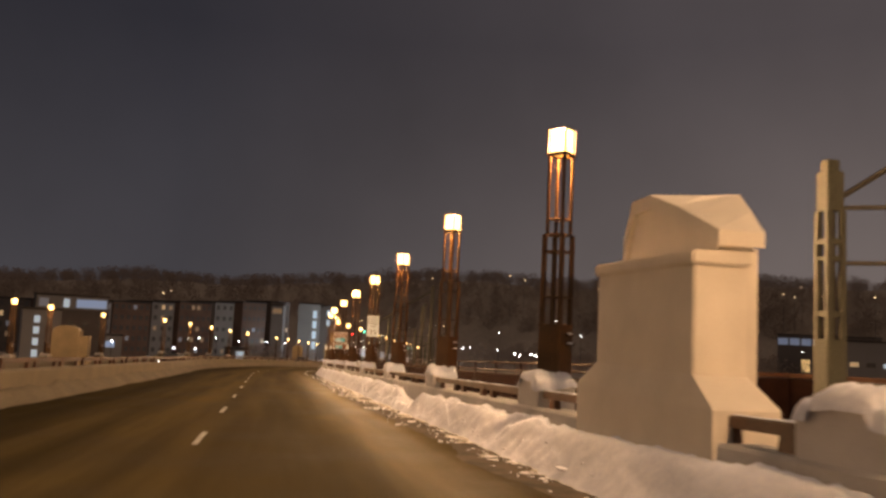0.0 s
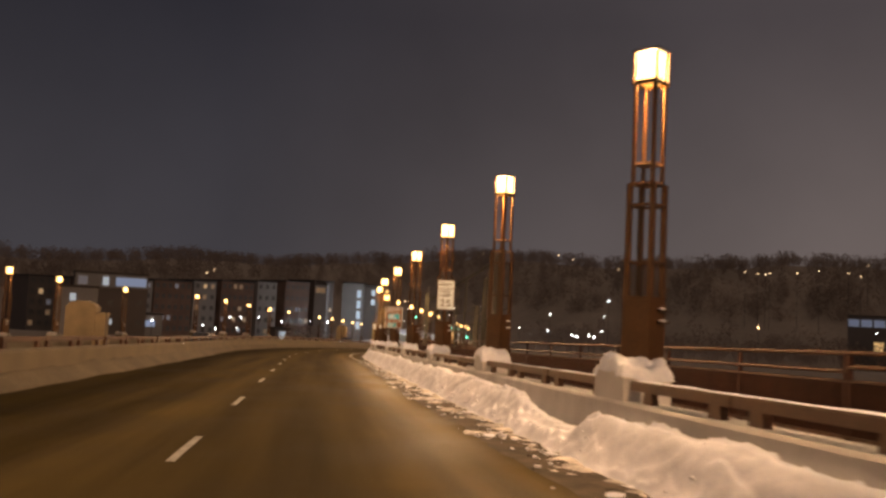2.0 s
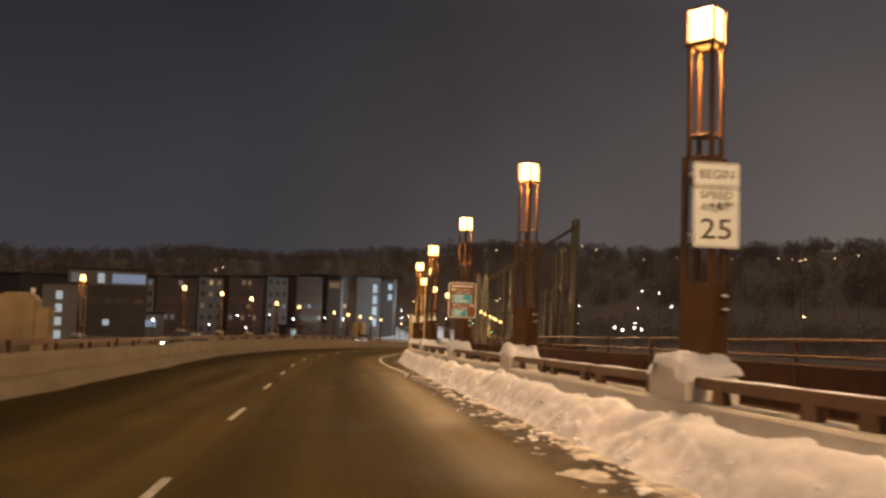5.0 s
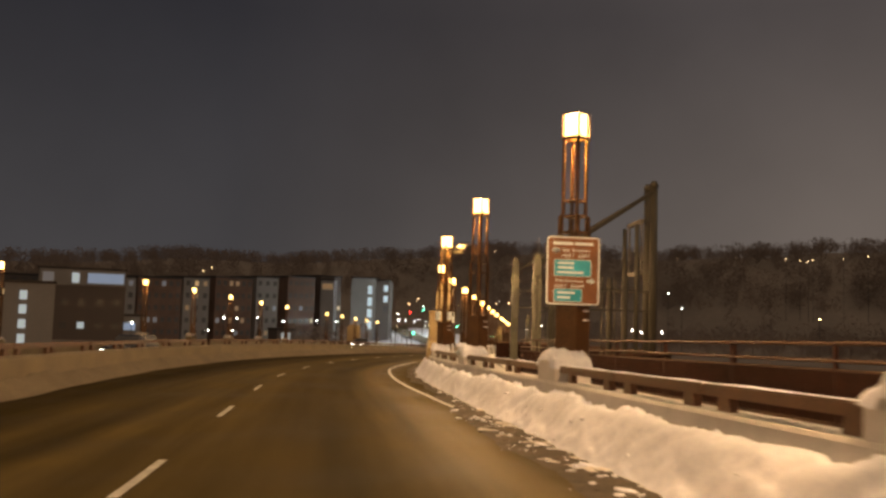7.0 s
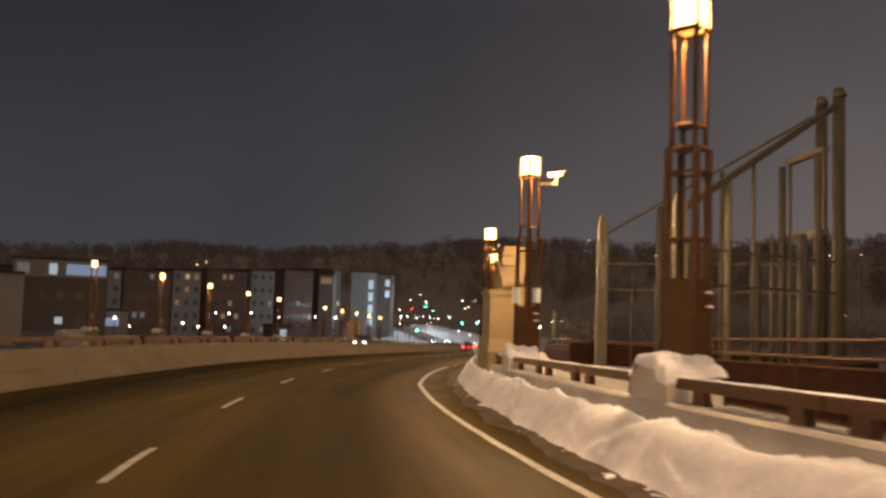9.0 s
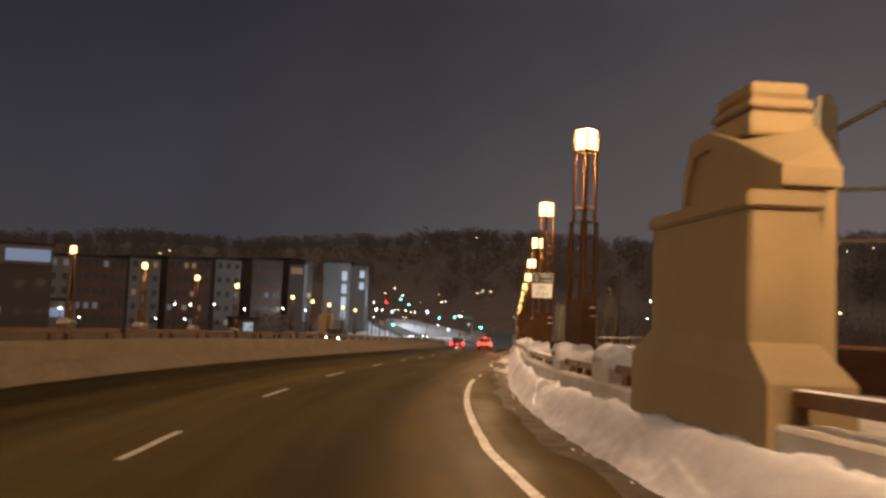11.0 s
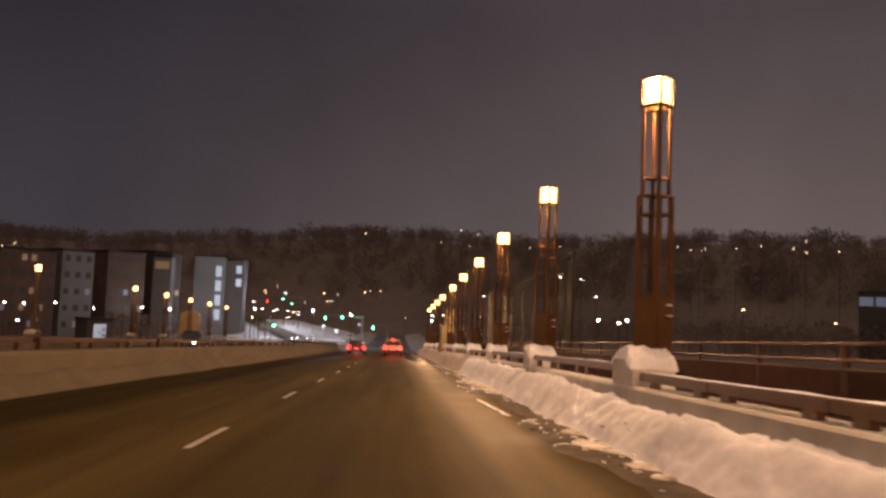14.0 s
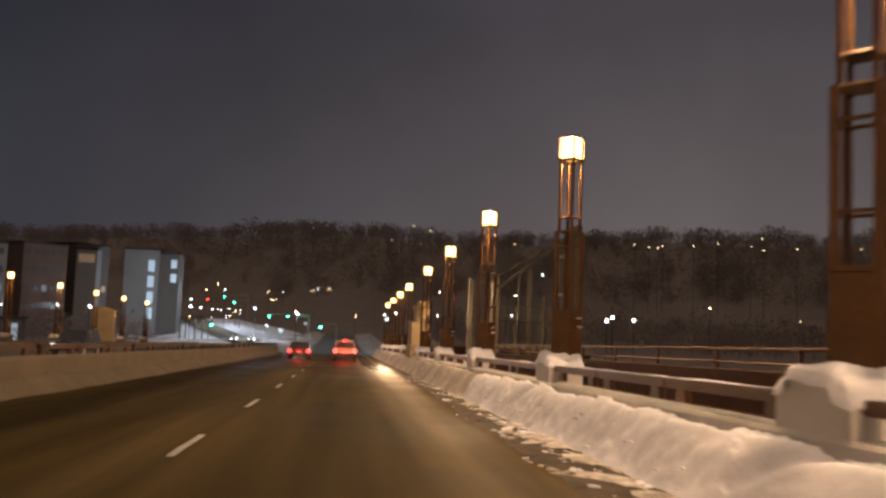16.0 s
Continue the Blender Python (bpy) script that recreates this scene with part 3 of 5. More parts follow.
def right_snow(s, u):
    f = foot_right(s)
    o = f + (-0.475 - f) * u
    return at(s, o + foot_wave(s) * (1 - u) ** 4, -0.012 + bank_height(s, o, u, 1, 0.665, 0.05))


snow_bank = sheet("snow_bank", [float(v) for v in np.arange(-30, 122.01, 0.07)], bank_us, lambda s, u: tuple(right_snow(s, u)), BANK_SNOW)
tagged(snow_bank, "ploughed snow bank heaped against the concrete parapet", "snow bank", kind="stuff")


# headlights' reach ends here: the bank's drop in light is put into its colour
far_bank = sheet("snow_bank", [float(v) for v in np.arange(122.0, 195, 0.2)], bank_us, lambda s, u: tuple(right_snow(s, u)), DIM_SNOW)
tagged(far_bank, "dim grey snow bank towards the end of the bridge", "snow bank", kind="stuff")


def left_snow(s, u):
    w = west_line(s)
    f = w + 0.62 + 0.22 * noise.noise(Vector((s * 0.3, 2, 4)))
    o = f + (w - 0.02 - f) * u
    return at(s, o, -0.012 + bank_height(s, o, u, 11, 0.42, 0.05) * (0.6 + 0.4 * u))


left_bank = sheet("snow_bank", [float(v) for v in np.arange(-30, 195, 0.3)], bank_us, lambda s, u: tuple(left_snow(s, u)), BROWN_SNOW)
tagged(left_bank, "brown ploughed snow bank along the west parapet", "snow bank", kind="stuff")

# ragged slush and crumbled snow along the foot of the bank
clod = bmesh.new()
add_ball(clod, (0, 0, 0), 1.0, 1)
clod_v = [v.co.copy() for v in clod.verts]
clod_f = [[v.index for v in f.verts] for f in clod.faces]
clod.free()


def lumps(count, s0, s1, size, flat, seed, climb):
    r = random.Random(seed)
    pts, faces = [], []
    for _ in range(count):
        s = r.uniform(s0, s1)
        c = crumble(s)
        o = foot_right(s) + foot_wave(s) + 0.08 - abs(r.gauss(0, 0.10 + 0.30 * c))
        patch = noise.noise(Vector((s * 0.7, o * 1.6, 1))) + 0.7 * noise.noise(Vector((s * 2.3, o * 3.0, 4)))
        if o < -2.0 or patch < r.uniform(-0.25, 0.35) - 0.2 * c:
            continue
        rad = size * r.uniform(0.3, 1.0) ** 2 * (0.6 + 0.5 * c)
        ce = at(s, o, rad * flat * 0.4)
        if r.random() < climb * c:
            u = 0.55 * r.random() ** 1.5
            f = foot_right(s)
            o = f + (-0.475 - f) * u
            ce = at(s, o, -0.005 + bank_height(s, o, u, 1, 0.665, 0.05))
        k = len(pts)
        ang, sx, sy, sz = r.uniform(0, 3.1), r.uniform(0.6, 1.2), r.uniform(1.0, 2.2), flat * r.uniform(0.6, 1.3)
        ca, sa = math.cos(ang), math.sin(ang)
        tip = r.uniform(-0.25, 0.25)
        for v in clod_v:
            q = rad * (1 + r.uniform(-0.3, 0.3))
            vx, vy = v.x * q * sx, v.y * q * sy
            pts.append((ce.x + vx * ca - vy * sa, ce.y + vx * sa + vy * ca, ce.z + max(-0.6, min(0.55, v.z)) * q * sz + vx * tip * flat))
        faces += [tuple(k + i for i in f) for f in clod_f]
    return pts, faces


for nm, cnt, size, flat, climb, mat, lab in (("snow_clods", 5200, 0.04, 0.7, 0.25, SNOW, "crumbled snow clods at the foot of the bank"), ("snow_slabs", 420, 0.13, 0.3, 0.1, SNOW, "flat broken slabs of crusted snow in the gutter"), ("slush_lumps", 1800, 0.05, 0.4, 0.0, SLUSH, "grey slush and grit along the gutter")):
    p_, f_ = lumps(cnt, -16, 138, size, flat, cnt, climb)
    me = bpy.data.meshes.new(nm)
    me.from_pydata(p_, [], f_)
    me.materials.append(mat)
    tagged(new(nm, me), lab, "snow", kind="stuff")


def crust(s, u):
    """Patches of crusted snow left in the gutter, thinning away from the bank."""
    f = foot_right(s) + foot_wave(s)
    c = crumble(s)
    o = f + 0.15 - u * (0.35 + 0.75 * c)
    n = noise.noise(Vector((s * 0.9, o * 1.4, 40))) + 0.7 * noise.noise(Vector((s * 2.4, o * 3.6, 41))) + 0.5 * noise.noise(Vector((s * 6.5, o * 8.0, 42)))
    cover = -0.05 + 0.6 * c - 0.8 * u
    return at(s, o, -0.02 + 0.075 * max(-0.2, min(0.75, n + cover)))


tagged(sheet("snow_crust", [float(v) for v in np.arange(-16, 140, 0.09)], [k / 15 for k in range(16)], lambda s, u: tuple(crust(s, u)), CRUST), "patches of broken crusted snow in the gutter", "snow", kind="stuff")


def gutter(s, u):
    f = foot_right(s) + foot_wave(s)
    w = 0.5 + 0.45 * crumble(s) + 0.3 * noise.noise(Vector((s * 0.35, 9, 2)))
    return at(s, f + 0.12 - max(0.1, w) * u, 0.004 + 0.02 * (1 - u) * (0.5 + noise.noise(Vector((s * 4, u * 4, 3)))))


tagged(sheet("slush", [float(v) for v in np.arange(-30, 195, 0.3)], [0, 0.25, 0.5, 0.75, 1.0], lambda s, u: tuple(gutter(s, u)), SLUSH), "thin dirty slush along the gutter", "slush", kind="stuff")


# ---- piers, guard rails, pedestrian railing ----
def pier_profile():
    pts = [(-0.56, -0.1), (0.56, -0.1), (0.56, 1.08)]
    for k in range(1, 7):
        a = k / 6 * math.pi / 2
        pts.append((0.56 - 0.24 * math.sin(a), 1.08 + 0.18 * (1 - math.cos(a))))
    top = [(-y, z) for y, z in pts[::-1] if z > 1.05]
    return pts + top


def build_pier(mat, label, group):
    t = thing("stone_pier", label, "pier", group)
    bm = bmesh.new()
    add_prism(bm, pier_profile(), -0.42, 0.25)
    part("block", bm, mat, t)
    part("plinth", box(-0.45, 0.28, -0.59, 0.59, -0.1, 0.55, 0.02), mat, t)
    return t


def build_pier_snow(seed, full, mat, group):
    """One blanket over the pier top: two peaks with a saddle, rounded over the edges."""
    n = 30
    top = pier_profile()
    ys, zs = zip(*sorted((y, z) for y, z in top if z > 1.05))

    def cap(u, v):
        x, y = -0.085 + 0.382 * u, 0.60 * v
        edge = (1 - abs(u) ** 12) * (1 - abs(v) ** 12)
        front = math.exp(-((x + 0.30) / 0.15) ** 2 - ((y - 0.02) / 0.36) ** 2)
        near = math.exp(-((y + 0.44) / 0.15) ** 2)
        back = math.exp(-((x - 0.17) / 0.13) ** 2 - ((y + 0.05) / 0.34) ** 2)
        q = Vector((x * 3.0, y * 3.0, seed))
        thick = 0.05 + full * (0.055 * front + 0.02 * back + 0.06 * noise.noise(q) + 0.045 * noise.noise(q * 2.3)) + 0.02 * noise.noise(q * 6) + 0.075 * near
        base = max(1.15, float(np.interp(y, ys, zs)))
        wob = 1 + 0.06 * noise.noise(Vector((x * 4, y * 4, seed + 4)))
        return (-0.085 + (x + 0.085) * wob, y * wob, base - (0.10 + 0.09 * noise.noise(Vector((x * 2.5, y * 2.5, seed + 8)))) * (1 - edge) + max(0.03, thick) * edge ** 0.5)

    grid = [-1 + 2 * k / n for k in range(n + 1)]
    ob = sheet("snow_cap", grid, grid, cap, mat)
    return tagged(ob, "lumpy snow cap lying on a rail pier", "snow cap", group)


def build_rail(length, n_panels=3, dusted=True):
    """A guard rail bay along y, from 0 to length."""
    t = thing("guard_rail", "brown-red painted steel guard rail dusted with snow" if dusted else "dark brown-red steel guard rail on the west parapet", "guard rail", "guard rail bays" if dusted else "west guard rail bays")
    step = length / n_panels
    steel = RAIL_STEEL if dusted else WEST_RAIL_STEEL
    for k in range(n_panels):
        y0, y1 = k * step + 0.012, (k + 1) * step - 0.012
        part("beam", box(-0.11, 0.05, y0, y1, 0.985, 1.115, 0.018), steel, t)
        for y in ((y0 + 0.22, y1 - 0.40) if k == 0 else (y0 + 0.40, y1 - 0.40) if k < n_panels - 1 else (y0 + 0.40, y1 - 0.50)):
            bm = bmesh.new()
            add_prism(bm, [(y - 0.15, 0.825), (y + 0.15, 0.825), (y + 0.11, 0.985), (y - 0.11, 0.985)], -0.075, 0.02)
            part("post", bm, steel, t)
    if not dusted:
        return t
    bm = bmesh.new()
    n = int(length / 0.22)
    rows = []
    for k in range(n + 1):
        y = 0.02 + (length - 0.04) * k / n
        hgt = max(0.003, 0.010 + 0.018 * noise.noise(Vector((y * 1.3, length, 0))))
        rows.append([bm.verts.new((x, y, 1.113 + hh)) for x, hh in ((-0.095, 0), (-0.07, hgt), (0.02, hgt * 0.9), (0.045, 0))])
    for a, b in zip(rows[:-1], rows[1:]):
        for j in range(3):
            bm.faces.new((a[j], a[j + 1], b[j + 1], b[j]))
    part("snow_dusting", bm, SNOW, t, "thin snow along the rail top", True)
    return t


def chord(s0, s1, o):
    """A pose at s0 whose y axis runs to s1, with the grade."""
    p, q = at(s0, o), at(s1, o)
    d = q - p
    yaw = math.degrees(math.atan2(-d.x, d.y))
    pitch = math.degrees(math.atan2(d.z, math.hypot(d.x, d.y)))
    return Matrix.Translation(p) @ pose(0, 0, 0, pitch, 0, yaw), d.length


def build_fence(length, mid):
    t = thing("pedestrian_railing", "dark red steel pedestrian railing with close pickets", "railing", "pedestrian railing bays")
    part("hand_rail", tube((0, 0, 1.60), (0, length, 1.60), 0.035), RAIL_DARK, t)
    part("middle_rail", tube((0, 0, mid), (0, length, mid), 0.034), RAIL_DARK, t)
    part("lower_rail", box(-0.03, 0.03, 0, length, 1.17, 1.21), RAIL_DARK, t)
    part("bottom_rail", box(-0.03, 0.03, 0, length, 0.34, 0.39), RAIL_DARK, t)
    for y in (0.05, length / 3, 2 * length / 3, length - 0.05):
        part("post", box(-0.03, 0.03, y - 0.03, y + 0.03, 0.2, 1.60), DARK_RED, t)
    bm = bmesh.new()
    n = int(length / 0.085)
    for k in range(n):
        y = length * (k + 0.5) / n
        add_box(bm, -0.022, 0.022, y - 0.014, y + 0.014, 0.38, 1.18)
    tagged(part("infill", bm, DARK_RED, t), kind="stuff")
    return t


pier_master = build_pier(HEADLIT_CONCRETE, "grey concrete rail pier with curved shoulders", "rail piers")
snow_masters = [build_pier_snow(s, q, SNOW, "snow caps on piers") for s, q in ((1.0, 0.8), (4.3, 1.1), (8.1, 1.4))]
pier_stations = [s for s in RIGHT_LAMPS] + [-7.9, 73.6]
for k, s in enumerate(sorted(pier_stations)):
    m = seat(s, 0, float(np.interp(s, [9, 18, 40, 88, 96], [0.08, 0.04, 0.02, 0.0, 0.06])))
    if k == 0:
        pier_master.matrix_basis = m
    else:
        copy_thing(pier_master, m)
    if k < 3:
        snow_masters[k].matrix_basis = m
    else:
        copy_thing(snow_masters[k % 3], m)

PYLONS = [(-4.32, 1), (69.65, 1), (148.2, 1)]
rail_cache = {}


def place_rail(s0, s1, o, dusted=True):
    m, length = chord(s0, s1, o)
    key = (round(length, 1), dusted)
    n = 3 if length > 6 else 2 if length > 3 else 1
    if key not in rail_cache:
        rail_cache[key] = build_rail(length, n, dusted)
        rail_cache[key].matrix_basis = m
        return rail_cache[key]
    return copy_thing(rail_cache[key], m)


stops = sorted([(s - 0.58, s + 0.58) for s in pier_stations] + [(s - 1.36, s + 1.36) for s, _ in PYLONS])
for (a0, a1), (b0, b1) in zip(stops[:-1], stops[1:]):
    if b0 - a1 > 0.5:
        place_rail(a1, b0, -0.22).matrix_basis @= pose(0, 0, float(np.interp(a1, [73, 75, 88, 97, 106], [-0.015, -0.075, -0.075, 0.03, 0.04])))
for s in np.arange(-28, 186, 9.3):
    place_rail(float(s) + 0.15, float(s) + 9.15, west_line(float(s) + 4.65) - 0.18, False).matrix_basis @= pose(0, 0, 0.06)

fence_cache = {}
for s0, s1 in [(a, b) for a, b in zip(RIGHT_LAMPS[:-1], RIGHT_LAMPS[1:])]:
    if any(s0 < p < s1 for p, _ in PYLONS):
        continue
    m, length = chord(s0, s1, 3.3)
    mid = 1.40 if s0 < 5 else 1.33
    key = (round(length, 1), mid)
    if key in fence_cache:
        copy_thing(fence_cache[key], m)
    else:
        fence_cache[key] = build_fence(length, mid)
        fence_cache[key].matrix_basis = m


# ---- lamp columns ----
def build_lamp():
    t = thing("lamp_column", "red steel lattice lamp column with a square lit lantern", "street lamp", "bridge lamp columns")
    # x right, y along the bridge; h 1.15 on top of the pier
    part("base_box", box(-0.225, 0.225, -0.225, 0.225, 1.15, 2.22, 0.015), COLUMN_STEEL, t)
    part("base_cap", box(-0.237, 0.237, -0.237, 0.237, 2.22, 2.27, 0.01), COLUMN_STEEL, t)
    for z, d in ((1.93, 0.085), (2.10, 0.06)):
        ledge = part("side_ledge", box(-0.06, 0.17, -0.225 - d, -0.225, z - 0.03, z, 0.006), COLUMN_STEEL, t)
        snow = bmesh.new()
        add_ball(snow, (0, 0, 0), 1.0, 2)
        for v in snow.verts:
            v.co = Vector((0.055 + v.co.x * 0.11, -0.225 - d * 0.5 + v.co.y * d * 0.5, z - 0.004 + max(0.0, v.co.z) * 0.035))
        part("snow_patch", snow, SNOW, ledge, "snow caught on a ledge", True)
    for x in (-0.18, 0.18):
        for y in (-0.18, 0.18):
            part("leg", box(x - 0.038, x + 0.038, y - 0.038, y + 0.038, 2.27, 3.88, 0.006), COLUMN_STEEL, t)
    for x in (-0.15, 0.15):
        for y in (-0.15, 0.15):
            part("upper_leg", box(x - 0.026, x + 0.026, y - 0.026, y + 0.026, 3.88, 5.325, 0.005), COLUMN_STEEL, t)
    for z, r in ((2.75, 0.195), (3.57, 0.195)):
        bm = bmesh.new()
        for a in (-1, 1):
            add_box(bm, -r, r, a * r - 0.02, a * r + 0.02, z - 0.018, z + 0.018)
            add_box(bm, a * r - 0.02, a * r + 0.02, -r + 0.02, r - 0.02, z - 0.018, z + 0.018)
        part("cross_band", bm, COLUMN_STEEL, t)
    # closed plates part the lit upper cage from the dark lower one
    for r, z in ((0.176, 3.86), (0.142, 4.15)):
        bm = bmesh.new()
        rows = [[bm.verts.new((x * q, y * q, h)) for x, y in ((-1, -1), (1, -1), (1, 1), (-1, 1))] for q, h in ((r, z), (r + 0.030, z + 0.004), (r + 0.012, z + 0.036))]
        for a, b in zip(rows[:-1], rows[1:]):
            for k in range(4):
                bm.faces.new((a[k], a[(k + 1) % 4], b[(k + 1) % 4], b[k]))
        bm.faces.new(rows[0][::-1])
        bm.faces.new(rows[-1])
        part("flange_plate", bm, COLUMN_STEEL, t)
    # lantern: glass box inside a cage of slim corner bars, under a flat roof plate
    ring = bmesh.new()
    for a in (-1, 1):
        add_box(ring, -0.196, 0.196, min(a * 0.162, a * 0.196), max(a * 0.162, a * 0.196), 5.325, 5.385)
        add_box(ring, min(a * 0.162, a * 0.196), max(a * 0.162, a * 0.196), -0.162, 0.162, 5.325, 5.385)
    lantern = part("lantern", ring, COLUMN_STEEL, t)
    # opaque baffle, added to cut the bulb's light near the leg tops
    pan = bmesh.new()
    for a in (-1, 1):
        add_box(pan, -0.162, 0.162, min(a * 0.12, a * 0.162), max(a * 0.12, a * 0.162), 5.362, 5.376)
        add_box(pan, min(a * 0.12, a * 0.162), max(a * 0.12, a * 0.162), -0.12, 0.12, 5.362, 5.376)
    part("light_baffle", pan, COLUMN_STEEL, lantern)
    floor_glass = part("floor_glass", box(-0.118, 0.118, -0.118, 0.118, 5.350, 5.358), LANTERN_FLOOR, lantern, "amber glass floor")
    floor_glass.visible_shadow = False
    part("roof_plate", box(-0.196, 0.196, -0.196, 0.196, 5.812, 5.838, 0.008), ROOF_METAL, lantern)
    for x in (-0.180, 0.180):
        for y in (-0.180, 0.180):
            part("corner_bar", box(x - 0.014, x + 0.014, y - 0.014, y + 0.014, 5.385, 5.812), COLUMN_STEEL, lantern)
    for a in (-1, 1):
        for ax in (0, 1):
            d = 0.147 * a
            pane = part("pane", box(-0.143, 0.143, d - 0.004, d + 0.004, 5.39, 5.808) if ax == 0 else box(d - 0.004, d + 0.004, -0.143, 0.143, 5.39, 5.808), LANTERN_GLASS, lantern, "glowing warm glass")
            pane.visible_shadow = False
    for x, y in ((-0.153, 0.05), (-0.05, -0.153), (0.05, -0.153), (0.153, 0.05)):
        part("glazing_stub", box(x - 0.006, x + 0.006, y - 0.006, y + 0.006, 5.385, 5.50), COLUMN_STEEL, lantern)
    return t


def bulb(m, watts):
    d = bpy.data.lights.new("lantern_bulb", "POINT")
    d.energy, d.color, d.shadow_soft_size = watts, LAMP_COLOUR, 0.16
    ob = new("lantern_bulb", d)
    ob.matrix_basis = m @ pose(0, 0, 5.66)
    return tagged(ob, "lamp bulb inside a lantern", "light")


# the columns stand turned on their piers
COLUMN_TURN = 40.0
lamp_master = build_lamp()
first = True
for s in RIGHT_LAMPS:
    m = seat(s, 0.06, 0, 30.0 if s == 65.2 else COLUMN_TURN)
    if first:
        lamp_master.matrix_basis, first = m, False
    else:
        copy_thing(lamp_master, m)
    bulb(m, LAMP_WATTS)
# west piers and caps: same build as the east ones, in darker colours
west_pier = build_pier(BROWN_CONCRETE, "dark brown concrete pier of the neighbouring bridge", "west rail piers")
west_cap = build_pier_snow(2.2, 0.5, DIM_SNOW, "sooty snow caps")
for k, s in enumerate(LEFT_LAMPS):
    m = seat(s, left_line(s) + 0.25, left_lift(s), COLUMN_TURN)
    copy_thing(lamp_master, m)
    flat = seat(s, left_line(s) + 0.25, left_lift(s))
    if k:
        copy_thing(west_pier, flat)
        copy_thing(west_cap, flat)
    else:
        west_pier.matrix_basis = west_cap.matrix_basis = flat
    bulb(m, FAR_LAMP_WATTS)


# ---- stone pylons ----
def build_pylon(crown, stone):
    t = thing("stone_pylon", "tall cast-stone pylon with a gabled cap and flared foot", "pylon", "bridge pylons")
    L, X0, X1 = 1.32, -0.50, 0.15
    part("shaft", box(X0, X1, -L, L, 0.9, 2.74, 0.02), stone, t)
    bm = bmesh.new()
    rows = []
    for z, e in ((-0.1, 0.52), (1.22, 0.52), (1.25, 0.49), (1.54, 0.003)):
        k = 0.06 * e / 0.52
        rows.append([bm.verts.new((x, y, z)) for x, y in ((X0 - k - 0.003, -L - e), (X1 + k, -L - e), (X1 + k, L + e), (X0 - k - 0.003, L + e))])
    for a, b in zip(rows[:-1], rows[1:]):
        for k in range(4):
            bm.faces.new((a[k], a[(k + 1) % 4], b[(k + 1) % 4], b[k]))
    bm.faces.new(rows[0][::-1])
    bm.faces.new(rows[-1])
    part("foot", bm, stone, t)
    part("ledge", box(X0 - 0.045, X1 + 0.02, -L - 0.05, L + 0.05, 2.74, 2.90, 0.025), stone, t)
    part("body", box(X1 - 0.1, 0.54, -0.90, 0.90, 0.2, 3.0), stone, t)
    # the cap stands back from the road face: a raked gable in front, a flat ridge behind
    bm = bmesh.new()
    add_prism(bm, [(-1.16, 2.90), (1.12, 2.90), (1.10, 3.28), (0.90, 3.60), (0.44, 3.62), (-1.16, 2.99)], -0.13, 0.30)
    part("gable", bm, stone, t)
    under = [(1.22, 2.97), (1.12, 2.97), (1.06, 3.26), (0.88, 3.58), (0.42, 3.60), (-1.1, 3.0)]
    fronts = [(-1.28, 2.97), (-1.28, 3.15), (-0.70, 3.39), (-0.30, 3.55), (0.42, 3.79), (0.95, 3.77), (1.20, 3.30)] + under
    backs = [(-1.28, 2.97), (-1.28, 3.14), (-0.80, 3.46), (-0.38, 3.74), (0.42, 3.85), (0.90, 3.80), (1.20, 3.30)] + under
    depth = [0.38, 0.38, 0.52, 0.62, 0.62, 0.6, 0.45] + [0.40] * 6
    bm = bmesh.new()
    fa = [bm.verts.new((-0.19, y, z)) for y, z in fronts]
    ba = [bm.verts.new((x, y, z)) for (y, z), x in zip(backs, depth)]
    for k in range(len(fa)):
        n2 = (k + 1) % len(fa)
        bm.faces.new((fa[k], fa[n2], ba[n2], ba[k]))
    bm.faces.new(fa)
    bm.faces.new(ba[::-1])
    bmesh.ops.triangulate(bm, faces=[f for f in bm.faces if len(f.verts) > 4])
    bmesh.ops.recalc_face_normals(bm, faces=bm.faces[:])
    part("cap", bm, stone, t)
    if crown:
        for z0, z1, r in ((3.62, 3.86, 0.34), (3.86, 3.90, 0.31), (3.90, 4.0, 0.34), (4.0, 4.04, 0.31), (4.04, 4.18, 0.30)):
            part("crown_block", box(0.24 - r, 0.24 + r, -r * 1.5 + 0.1, r * 1.5 + 0.1, z0, z1, 0.02), stone, t)
    return t


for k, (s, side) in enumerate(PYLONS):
    # the first pylon takes the stone that is lightened for headlights
    build_pylon(k > 0, STONE if k else HEADLIT_STONE).matrix_basis = seat(s, 0.05)


